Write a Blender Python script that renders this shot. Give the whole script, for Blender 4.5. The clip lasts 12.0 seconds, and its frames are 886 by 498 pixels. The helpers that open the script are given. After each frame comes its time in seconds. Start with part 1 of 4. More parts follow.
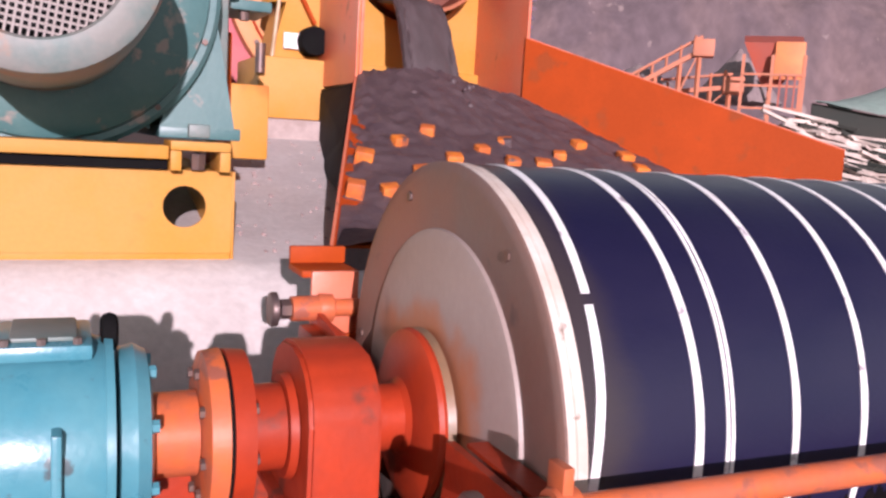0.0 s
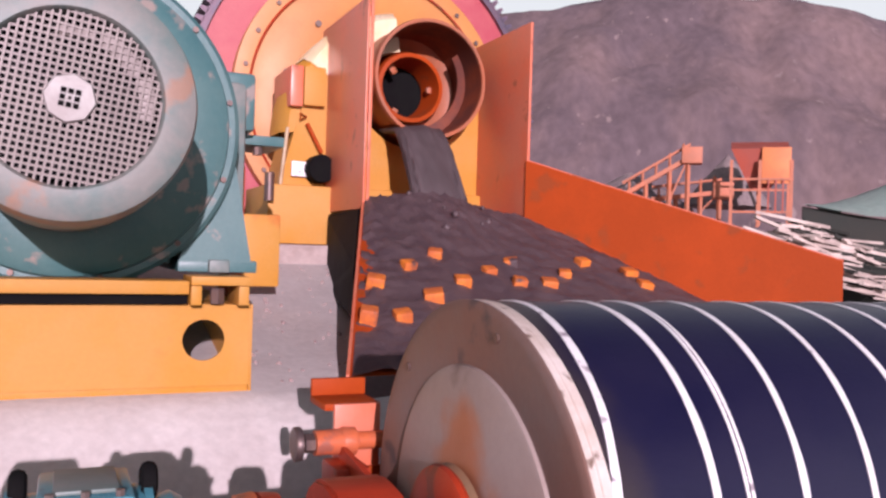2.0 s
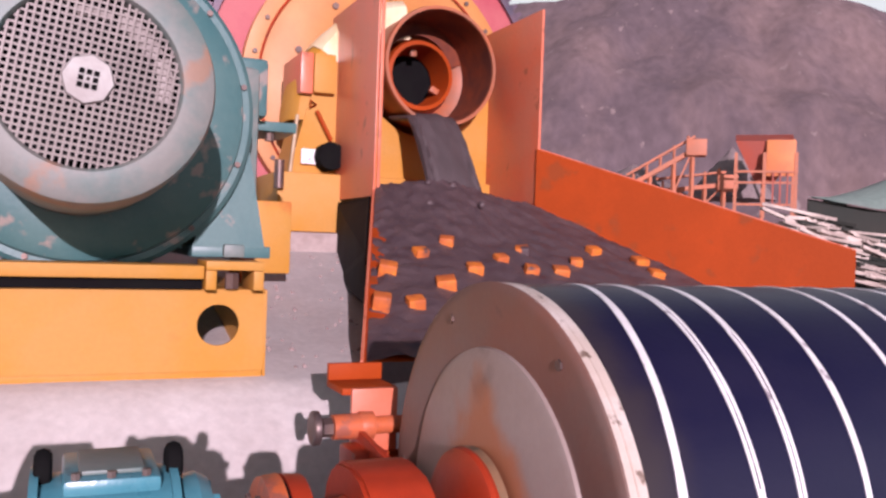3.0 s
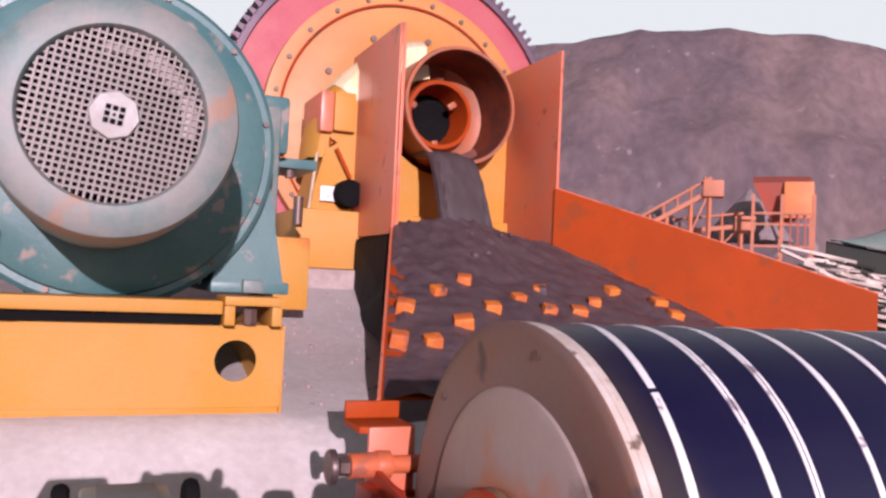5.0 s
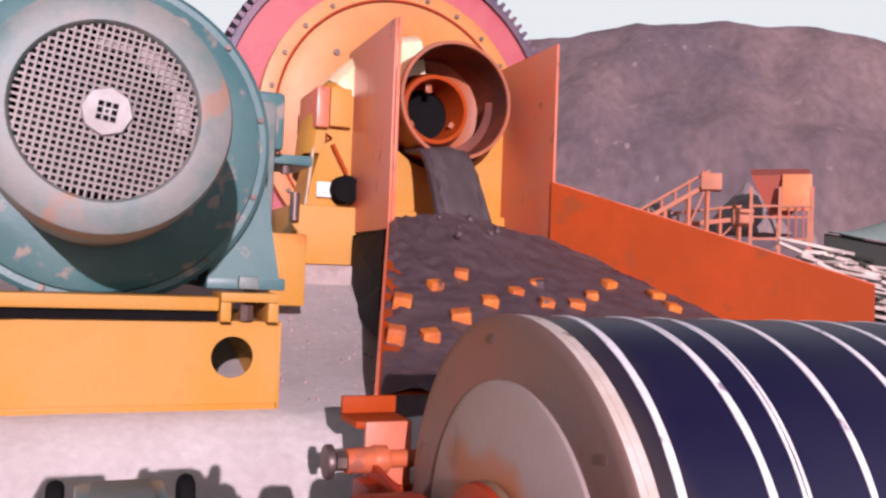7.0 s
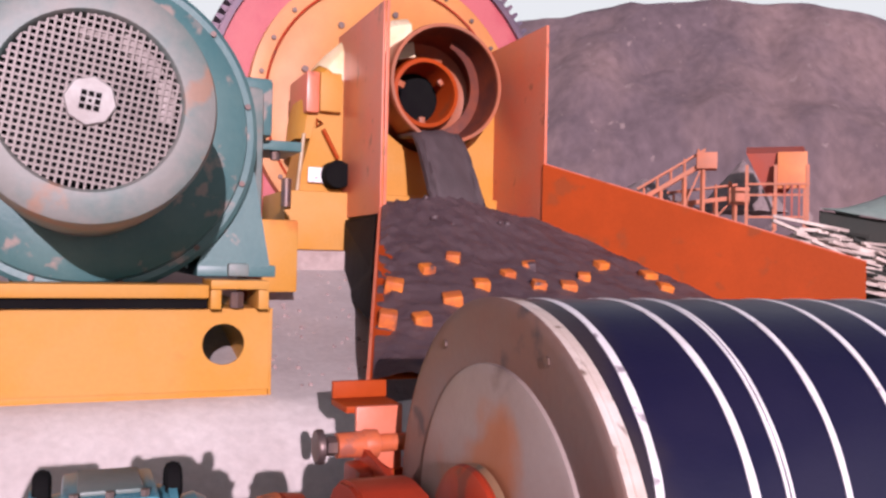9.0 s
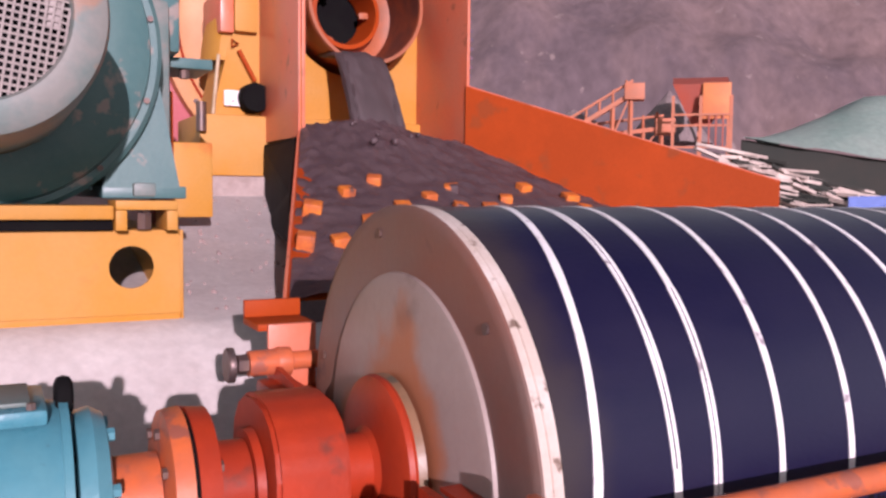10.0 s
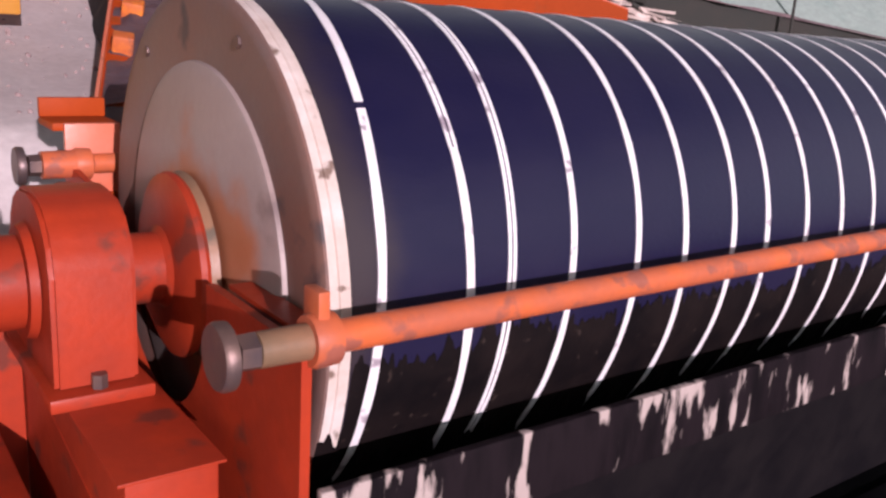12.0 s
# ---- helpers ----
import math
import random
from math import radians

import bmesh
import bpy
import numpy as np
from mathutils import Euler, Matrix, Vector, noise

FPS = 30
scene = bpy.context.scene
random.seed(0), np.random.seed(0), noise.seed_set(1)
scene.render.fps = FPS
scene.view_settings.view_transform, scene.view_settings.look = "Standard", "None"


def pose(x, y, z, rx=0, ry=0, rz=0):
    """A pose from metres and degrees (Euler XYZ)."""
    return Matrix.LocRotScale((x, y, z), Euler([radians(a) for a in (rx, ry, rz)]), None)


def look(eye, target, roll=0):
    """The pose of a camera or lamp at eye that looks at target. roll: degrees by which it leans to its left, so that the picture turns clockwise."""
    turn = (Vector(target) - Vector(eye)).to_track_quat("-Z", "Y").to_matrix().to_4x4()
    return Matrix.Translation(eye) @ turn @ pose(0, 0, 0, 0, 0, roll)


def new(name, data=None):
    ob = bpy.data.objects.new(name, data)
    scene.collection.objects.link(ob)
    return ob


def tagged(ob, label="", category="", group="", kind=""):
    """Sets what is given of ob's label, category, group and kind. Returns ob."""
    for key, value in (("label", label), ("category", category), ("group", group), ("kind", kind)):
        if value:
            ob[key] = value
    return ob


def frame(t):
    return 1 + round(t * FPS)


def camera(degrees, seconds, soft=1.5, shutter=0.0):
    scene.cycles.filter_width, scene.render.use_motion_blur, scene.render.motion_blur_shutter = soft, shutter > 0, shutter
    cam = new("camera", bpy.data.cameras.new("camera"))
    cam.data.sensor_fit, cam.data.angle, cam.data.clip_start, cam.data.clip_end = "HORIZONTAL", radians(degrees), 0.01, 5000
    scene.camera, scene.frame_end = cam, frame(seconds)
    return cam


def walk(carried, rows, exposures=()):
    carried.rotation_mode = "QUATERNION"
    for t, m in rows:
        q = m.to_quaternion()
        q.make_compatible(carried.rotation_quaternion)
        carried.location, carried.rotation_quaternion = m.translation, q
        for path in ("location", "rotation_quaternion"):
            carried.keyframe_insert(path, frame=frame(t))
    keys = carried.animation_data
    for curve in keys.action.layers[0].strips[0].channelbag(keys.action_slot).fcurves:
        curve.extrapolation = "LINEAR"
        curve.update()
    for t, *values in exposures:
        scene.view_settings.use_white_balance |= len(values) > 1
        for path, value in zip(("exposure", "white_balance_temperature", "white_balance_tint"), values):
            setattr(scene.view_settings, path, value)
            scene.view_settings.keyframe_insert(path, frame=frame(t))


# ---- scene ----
cam = camera(54.40, 12.0, soft=2.6)
PATH = [
    (0, (0.0129, 0.0028, 1.6095), (0.8192, 1.8164, 1.3627), 3.32),
    (0.5, (-0.0213, 0.0037, 1.6236), (0.7457, 1.8444, 1.4699), 3.82),
    (1, (-0.0454, -0.0173, 1.6658), (0.6796, 1.8463, 1.6338), 3.18),
    (1.5, (-0.0441, -0.0358, 1.6658), (0.6552, 1.8377, 1.6379), 2.37),
    (2, (-0.0668, -0.0259, 1.6682), (0.7412, 1.8036, 1.6757), 1.71),
    (2.5, (-0.0899, -0.0102, 1.6379), (0.7162, 1.8198, 1.6031), 1.60),
    (3, (-0.1012, 0.0039, 1.6463), (0.7016, 1.8357, 1.6343), 1.96),
    (3.5, (-0.1094, 0.0188, 1.6443), (0.6838, 1.8541, 1.6956), 2.24),
    (5.5, (-0.1099, 0.0091, 1.6451), (0.6495, 1.8576, 1.7236), 2.47),
    (6, (-0.1070, 0.0047, 1.6432), (0.6476, 1.8550, 1.7262), 2.26),
    (6.5, (-0.1007, 0.0062, 1.6480), (0.6612, 1.8541, 1.7162), 2.23),
    (7, (-0.0999, 0.0123, 1.6416), (0.6695, 1.8573, 1.7067), 2.14),
    (9, (-0.0762, -0.0009, 1.6450), (0.7010, 1.8417, 1.6713), 1.22),
    (9.5, (-0.0460, -0.0060, 1.6293), (0.8043, 1.8042, 1.6172), 0.60),
    (10, (-0.0091, 0.0159, 1.5906), (0.9108, 1.7874, 1.4654), 0.60),
    (10.5, (0.0307, 0.0093, 1.5687), (1.0540, 1.7131, 1.3446), 0.72),
    (11, (0.0600, 0.0058, 1.5527), (1.1247, 1.6735, 1.2613), 1.63),
    (11.5, (0.0962, 0.0060, 1.5266), (1.2397, 1.6011, 1.1417), 2.50),
    (12, (0.1261, 0.0117, 1.5129), (1.2897, 1.5629, 1.0232), 3.52),
]
walk(cam, [(t, look(eye, target, roll)) for t, eye, target, roll in PATH], exposures=[(0, 0.34, 6100, 34), (1, 0.05, 6080, 40), (10, 0.03, 6150, 41), (12, 0.0, 6150, 39)])

# ---------------------------------------------------------------- light
world = bpy.data.worlds.new("sky")
scene.world = world
world.use_nodes = True
wn = world.node_tree.nodes
sky = wn.new("ShaderNodeTexSky")
sky.sky_type = "NISHITA"
sky.sun_disc = False
SUN_WAY = Vector((0.19, 1.0, -0.21)).normalized()
sky.sun_elevation = math.asin(-SUN_WAY.z)
sky.sun_rotation = math.atan2(-SUN_WAY.x, -SUN_WAY.y)
sky.dust_density = 4.0
sky.air_density = 1.0
wn["Background"].inputs[1].default_value = 0.05
# pale haze that whitens the sky towards the horizon all round
wl = world.node_tree.links
way = wn.new("ShaderNodeTexCoord")
split = wn.new("ShaderNodeSeparateXYZ")
wl.new(way.outputs["Generated"], split.inputs[0])
haze = wn.new("ShaderNodeMapRange")
haze.interpolation_type = "SMOOTHSTEP"
haze.inputs["From Min"].default_value, haze.inputs["From Max"].default_value = 0.38, 0.55
haze.inputs["To Min"].default_value, haze.inputs["To Max"].default_value = 1.0, 0.0
wl.new(split.outputs["Z"], haze.inputs["Value"])
blend = wn.new("ShaderNodeMix")
blend.data_type = "RGBA"
blend.inputs["B"].default_value = (14.4, 17.0, 14.3, 1)
wl.new(haze.outputs[0], blend.inputs["Factor"])
wl.new(sky.outputs[0], blend.inputs["A"])
wl.new(blend.outputs["Result"], wn["Background"].inputs[0])

sun_data = bpy.data.lights.new("sun", "SUN")
sun_data.energy = 5.0
sun_data.angle = radians(0.6)
sun_data.color = (1.0, 0.92, 0.84)
sun = new("sun", sun_data)
sun.matrix_world = look((0, 0, 20), Vector((0, 0, 20)) + SUN_WAY)


# ---------------------------------------------------------------- materials
def material(name, rgb, rough=0.5, metal=0.0, second=None, amount=0.3, scale=6.0, grain=0.045, bump=0.07, bump_scale=60.0,
             coords="Object", stretch=(1, 1, 1), sharp=0.12, spec=0.5, third=None, third_amount=0.0, third_scale=18.0):
    """A painted, worn or mineral surface: two colours mixed by large stains, fine grain, fine relief."""
    m = bpy.data.materials.new(name)
    m.use_nodes = True
    nt = m.node_tree
    n, l = nt.nodes, nt.links
    p = n["Principled BSDF"]
    tc = n.new("ShaderNodeTexCoord")
    mp = n.new("ShaderNodeMapping")
    mp.inputs["Scale"].default_value = stretch
    l.new(tc.outputs[coords], mp.inputs[0])
    big = n.new("ShaderNodeTexNoise")
    big.inputs["Scale"].default_value = scale
    big.inputs["Detail"].default_value = 6
    big.inputs["Roughness"].default_value = 0.62
    l.new(mp.outputs[0], big.inputs["Vector"])
    fine = n.new("ShaderNodeTexNoise")
    fine.inputs["Scale"].default_value = bump_scale
    fine.inputs["Detail"].default_value = 4
    l.new(mp.outputs[0], fine.inputs["Vector"])
    ramp = n.new("ShaderNodeMapRange")
    ramp.inputs["From Min"].default_value = 0.62 - 0.36 * amount - sharp
    ramp.inputs["From Max"].default_value = 0.62 - 0.36 * amount + sharp
    l.new(big.outputs["Fac"], ramp.inputs["Value"])
    mix = n.new("ShaderNodeMix")
    mix.data_type = "RGBA"
    mix.inputs["A"].default_value = (*rgb, 1)
    mix.inputs["B"].default_value = (*(second or tuple(c * 0.8 for c in rgb)), 1)
    l.new(ramp.outputs[0], mix.inputs["Factor"])
    out = mix.outputs["Result"]
    if third:
        spots = n.new("ShaderNodeTexNoise")
        spots.inputs["Scale"].default_value = third_scale
        spots.inputs["Detail"].default_value = 8
        l.new(mp.outputs[0], spots.inputs["Vector"])
        r3 = n.new("ShaderNodeMapRange")
        r3.inputs["From Min"].default_value = 0.66 - 0.3 * third_amount
        r3.inputs["From Max"].default_value = 0.72 - 0.3 * third_amount
        l.new(spots.outputs["Fac"], r3.inputs["Value"])
        mix3 = n.new("ShaderNodeMix")
        mix3.data_type = "RGBA"
        l.new(out, mix3.inputs["A"])
        mix3.inputs["B"].default_value = (*third, 1)
        l.new(r3.outputs[0], mix3.inputs["Factor"])
        out = mix3.outputs["Result"]
    g = n.new("ShaderNodeMapRange")
    g.inputs["From Min"].default_value, g.inputs["From Max"].default_value = 0.25, 0.75
    g.inputs["To Min"].default_value, g.inputs["To Max"].default_value = 1 - grain, 1 + grain
    l.new(fine.outputs["Fac"], g.inputs["Value"])
    mul = n.new("ShaderNodeVectorMath")
    mul.operation = "SCALE"
    l.new(out, mul.inputs[0])
    l.new(g.outputs[0], mul.inputs["Scale"])
    l.new(mul.outputs[0], p.inputs["Base Color"])
    rr = n.new("ShaderNodeMapRange")
    rr.inputs["To Min"].default_value, rr.inputs["To Max"].default_value = max(0.05, rough - 0.12), min(1, rough + 0.12)
    l.new(big.outputs["Fac"], rr.inputs["Value"])
    l.new(rr.outputs[0], p.inputs["Roughness"])
    p.inputs["Metallic"].default_value = metal
    p.inputs["Specular IOR Level"].default_value = spec
    b = n.new("ShaderNodeBump")
    b.inputs["Strength"].default_value = bump
    b.inputs["Distance"].default_value = 0.01
    l.new(fine.outputs["Fac"], b.inputs["Height"])
    l.new(b.outputs[0], p.inputs["Normal"])
    return m


ORANGE = material("orange_paint", (0.400, 0.054, 0.005), 0.55, second=(0.330, 0.047, 0.005), amount=0.4, scale=2.2, spec=0.12, third=(0.27, 0.052, 0.012), third_amount=0.2, third_scale=6)
RED_ORANGE = material("red_orange_paint", (0.40, 0.040, 0.011), 0.42, second=(0.32, 0.034, 0.012), amount=0.4, scale=7, spec=0.25, third=(0.170, 0.036, 0.022), third_amount=0.18, third_scale=8)
YELLOW_ORANGE = material("stud_orange_paint", (0.72, 0.20, 0.02), 0.5, second=(0.50, 0.12, 0.03), amount=0.4, scale=14, third=(0.08, 0.05, 0.055), third_amount=0.25, third_scale=9)
RUST_ORANGE = material("rusty_mouth_paint", (0.40, 0.098, 0.030), 0.5, second=(0.29, 0.095, 0.045), amount=0.4, scale=4)
# rust colour darkened to paint the shade inside the mill mouth
MOUTH_SHADE = material("rust_with_painted_shade", (0.24, 0.055, 0.022), 0.55, second=(0.12, 0.038, 0.028), amount=0.45, scale=5, spec=0.2)
PINK_ORANGE = material("dusty_orange_paint", (0.68, 0.145, 0.066), 0.38, second=(0.60, 0.175, 0.098), amount=0.4, scale=3, spec=0.5, third=(0.36, 0.10, 0.05), third_amount=0.12, third_scale=7)
PIPE_ORANGE = material("pipe_orange_paint", (0.600, 0.130, 0.038), 0.45, second=(0.450, 0.115, 0.055), amount=0.4, scale=9, spec=0.3, third=(0.317, 0.097, 0.062), third_amount=0.3, third_scale=14)
YELLOW = material("yellow_paint", (0.50, 0.212, 0.017), 0.5, second=(0.50, 0.238, 0.050), amount=0.45, scale=2.2, spec=0.25, third=(0.50, 0.15, 0.03), third_amount=0.12, third_scale=1.6)
PALE_YELLOW = material("mill_yellow_paint", (0.513, 0.219, 0.056), 0.5, second=(0.483, 0.181, 0.049), amount=0.4, scale=2)
HUB_BROWN = material("oily_hub_steel", (0.19, 0.12, 0.07), 0.4, second=(0.27, 0.14, 0.075), amount=0.45, scale=7, third=(0.12, 0.09, 0.06), third_amount=0.2, third_scale=10)
CREAM = material("worn_cream_metal", (0.496, 0.376, 0.240), 0.45, second=(0.360, 0.224, 0.112), amount=0.4, scale=9)
# pale colour painting the white highlight on the yellow bearing cap
CAP_HIGHLIGHT = material("cap_painted_highlight", (0.78, 0.62, 0.42), 0.3, second=(0.68, 0.48, 0.24), amount=0.35, scale=3)
GEAR_RED = material("gear_red_paint", (0.384, 0.049, 0.070), 0.5, second=(0.432, 0.091, 0.098), amount=0.5, scale=3)
GEAR_DARK = material("greasy_gear_steel", (0.09, 0.075, 0.11), 0.45, metal=0.3, second=(0.15, 0.09, 0.12), amount=0.4, scale=8)
TEAL = material("teal_paint", (0.042, 0.130, 0.138), 0.4, second=(0.078, 0.165, 0.163), amount=0.45, scale=3, third=(0.280, 0.229, 0.203), third_amount=0.13, third_scale=9)
TEAL_DUSTY = material("dusty_teal_paint", (0.078, 0.158, 0.150), 0.5, second=(0.205, 0.205, 0.188), amount=0.5, scale=4.5, third=(0.290, 0.175, 0.125), third_amount=0.17, third_scale=6)
BLUE_TEAL = material("gear_motor_blue_paint", (0.050, 0.223, 0.285), 0.3, second=(0.081, 0.260, 0.310), amount=0.4, scale=5, third=(0.062, 0.099, 0.112), third_amount=0.12)
PALE_PLATE = material("chalky_pale_paint", (0.42, 0.40, 0.385), 0.55, second=(0.34, 0.305, 0.29), amount=0.4, scale=9)
GRILLE = material("grille_pale_metal", (0.10, 0.070, 0.064), 0.45, metal=0.1, second=(0.19, 0.155, 0.14), amount=0.5, scale=5)
# near-black: painted shade of hollows and gaps, also a few black fittings
DARK = material("black_for_shade_and_fittings", (0.006, 0.005, 0.006), 0.9, spec=0.08, second=(0.008, 0.008, 0.008))
RUBBER = material("wet_black_blue_rubber", (0.0085, 0.0074, 0.032), 0.40, second=(0.012, 0.010, 0.035), amount=0.4, scale=3, bump=0.05, spec=0.32, stretch=(1, 2, 2))
WHITE = material("white_rubber_strip", (0.80, 0.78, 0.80), 0.45, second=(0.72, 0.68, 0.68), amount=0.3, scale=9, third=(0.30, 0.25, 0.28), third_amount=0.13, third_scale=24)
BAND = material("worn_white_band", (0.68, 0.60, 0.55), 0.45, second=(0.56, 0.46, 0.395), amount=0.45, scale=9, third=(0.200, 0.136, 0.104), third_amount=0.14, third_scale=22)
DISC_OUT = material("muddy_end_plate", (0.160, 0.112, 0.101), 0.5, second=(0.20, 0.095, 0.068), amount=0.40, scale=3.2, sharp=0.2, third=(0.07, 0.05, 0.05), third_amount=0.1, third_scale=6)
DISC_IN = material("grey_end_cover", (0.34, 0.272, 0.252), 0.45, second=(0.30, 0.22, 0.195), amount=0.34, scale=2.4, sharp=0.22, third=(0.17, 0.12, 0.11), third_amount=0.12, third_scale=3)
SLURRY = material("dark_wet_slurry", (0.064, 0.041, 0.047), 0.5, second=(0.093, 0.060, 0.064), amount=0.45, scale=12, bump=0.5, bump_scale=35)
STREAM = material("grey_slurry_stream", (0.060, 0.043, 0.045), 0.6, second=(0.077, 0.055, 0.058), amount=0.45, scale=6, bump=0.4, bump_scale=26, stretch=(1, 1, 0.3))
STEEL = material("dark_bolt_steel", (0.11, 0.080, 0.080), 0.45, metal=0.5, second=(0.17, 0.105, 0.085), amount=0.4, scale=14)
CONCRETE = material("pale_concrete", (0.56, 0.515, 0.50), 0.85, second=(0.455, 0.40, 0.385), amount=0.36, scale=3.2, sharp=0.22, grain=0.10, bump=0.25, bump_scale=30)
PIER = material("pier_concrete", (0.43, 0.345, 0.322), 0.85, second=(0.315, 0.24, 0.217), amount=0.4, scale=2.0, grain=0.14, bump=0.5, bump_scale=30)
GROUND = material("dusty_ground", (0.40, 0.29, 0.26), 0.9, second=(0.30, 0.22, 0.21), amount=0.45, scale=0.35, grain=0.2, bump=0.6, bump_scale=12)
HILL = material("quarry_hillside", (0.195, 0.130, 0.126), 0.95, second=(0.118, 0.084, 0.093), amount=0.45, scale=0.06, grain=0.22, bump=1.0, bump_scale=0.9, third=(0.23, 0.17, 0.165), third_amount=0.03, third_scale=0.7, stretch=(1, 1, 0.22))
LIP_STREAKS = material("dark_lip_with_pale_streaks", (0.005, 0.004, 0.005), 0.7, spec=0.05, second=(0.013, 0.009, 0.011), amount=0.4, scale=8, third=(0.40, 0.33, 0.30), third_amount=0.36, third_scale=13, stretch=(1.6, 1, 0.42))
# near-black for the tank, and for shade painted under the chute
TANK_DARK = material("black_tank_steel_and_chute_shade", (0.0045, 0.0035, 0.005), 0.7, spec=0.1, second=(0.009, 0.007, 0.008), amount=0.4, scale=6)
BROWN_BLACK = material("brown_black_low_drum", (0.0045, 0.0034, 0.0042), 0.5, spec=0.14, second=(0.010, 0.0065, 0.0065), amount=0.4, scale=7, third=(0.03, 0.021, 0.018), third_amount=0.06, third_scale=40)
NET = material("green_grey_heap_cover", (0.20, 0.295, 0.255), 0.85, second=(0.265, 0.335, 0.295), amount=0.5, scale=0.5, grain=0.12, bump_scale=6)
# dark colour with shade painted in, also for the darker planks and pipe
NET_DARK = material("shed_shade_and_dark_timber", (0.019, 0.023, 0.019), 0.9, second=(0.032, 0.030, 0.025), amount=0.4, scale=0.8)
TIMBER = material("bleached_timber", (0.62, 0.52, 0.46), 0.7, second=(0.42, 0.33, 0.29), amount=0.4, scale=2.0)
BLUE = material("blue_sheet", (0.03, 0.10, 0.42), 0.5)
FAR_ORANGE = material("far_orange_steel", (0.52, 0.155, 0.075), 0.6, second=(0.42, 0.15, 0.085), amount=0.4, scale=0.8)
FAR_YELLOW = material("far_yellow_orange_steel", (0.66, 0.21, 0.06), 0.6, second=(0.56, 0.17, 0.06), amount=0.4, scale=0.8)
GRAVEL = material("far_grey_gravel", (0.27, 0.205, 0.20), 0.95, second=(0.21, 0.16, 0.16), amount=0.45, scale=0.6, grain=0.2, bump=0.6, bump_scale=5)
FAR_RED = material("far_red_steel", (0.391, 0.068, 0.034), 0.6, second=(0.340, 0.076, 0.051), amount=0.4, scale=0.8)


def stain(m, rgb, centre, inner, outer, along=False, wobble=0.10, scale=7.0, most=1.0):
    """Lay a ragged stain over a material: round the thing's x axis, or along x from one end."""
    nt = m.node_tree
    n, l = nt.nodes, nt.links
    p = n["Principled BSDF"]
    old = p.inputs["Base Color"].links[0].from_socket
    tc = n.new("ShaderNodeTexCoord")
    off = n.new("ShaderNodeVectorMath")
    off.operation = "SUBTRACT"
    off.inputs[1].default_value = centre
    l.new(tc.outputs["Object"], off.inputs[0])
    flat = n.new("ShaderNodeVectorMath")
    flat.operation = "MULTIPLY"
    flat.inputs[1].default_value = (1, 0, 0) if along else (0, 1, 1)
    l.new(off.outputs[0], flat.inputs[0])
    dist = n.new("ShaderNodeVectorMath")
    dist.operation = "LENGTH"
    l.new(flat.outputs[0], dist.inputs[0])
    rag = n.new("ShaderNodeTexNoise")
    rag.inputs["Scale"].default_value = scale
    rag.inputs["Detail"].default_value = 5
    l.new(tc.outputs["Object"], rag.inputs["Vector"])
    push = n.new("ShaderNodeMath")
    push.operation = "MULTIPLY_ADD"
    l.new(rag.outputs["Fac"], push.inputs[0])
    push.inputs[1].default_value = -4 * wobble
    l.new(dist.outputs["Value"], push.inputs[2])
    r = n.new("ShaderNodeMapRange")
    r.interpolation_type = "SMOOTHSTEP"
    r.inputs["From Min"].default_value, r.inputs["From Max"].default_value = inner - 2 * wobble, outer - 2 * wobble
    r.inputs["To Min"].default_value, r.inputs["To Max"].default_value = most, 0.0
    l.new(push.outputs[0], r.inputs["Value"])
    mix = n.new("ShaderNodeMix")
    mix.data_type = "RGBA"
    l.new(r.outputs[0], mix.inputs["Factor"])
    l.new(old, mix.inputs["A"])
    mix.inputs["B"].default_value = (*rgb, 1)
    l.new(mix.outputs["Result"], p.inputs["Base Color"])


stain(RUBBER, (0.046, 0.034, 0.032), (0.04, 0, 0), 0.0, 0.115, along=True, wobble=0.05, scale=5.0, most=0.75)
stain(DISC_IN, (0.42, 0.13, 0.045), (0, 0, 0), 0.19, 0.30, wobble=0.10, scale=5.0, most=0.85)
stain(DISC_OUT, (0.30, 0.075, 0.035), (0, 0.20, 0.38), 0.05, 0.30, wobble=0.10, scale=5.0, most=0.45)


# ---------------------------------------------------------------- mesh tools
def mesh_object(name, bm, mat, smooth=0.0):
    me = bpy.data.meshes.new(name)
    bmesh.ops.recalc_face_normals(bm, faces=bm.faces)
    bm.normal_update()
    if smooth:
        for e in bm.edges:
            e.smooth = len(e.link_faces) < 2 or e.calc_face_angle(0) < radians(smooth)
        for f in bm.faces:
            f.smooth = True
    bm.to_mesh(me)
    bm.free()
    me.materials.append(mat)
    return new(name, me)


def part(name, bm, mat, parent, label="", smooth=40.0, at=None):
    ob = mesh_object(name, bm, mat, smooth)
    ob.parent = parent
    if at is not None:
        ob.matrix_basis = at
    if label:
        tagged(ob, label)
    return ob


def thing(name, at, label, category, group="", kind=""):
    ob = new(name)
    ob.empty_display_size = 0.1
    ob.matrix_basis = at if isinstance(at, Matrix) else Matrix.Translation(at)
    return tagged(ob, label, category, group, kind)


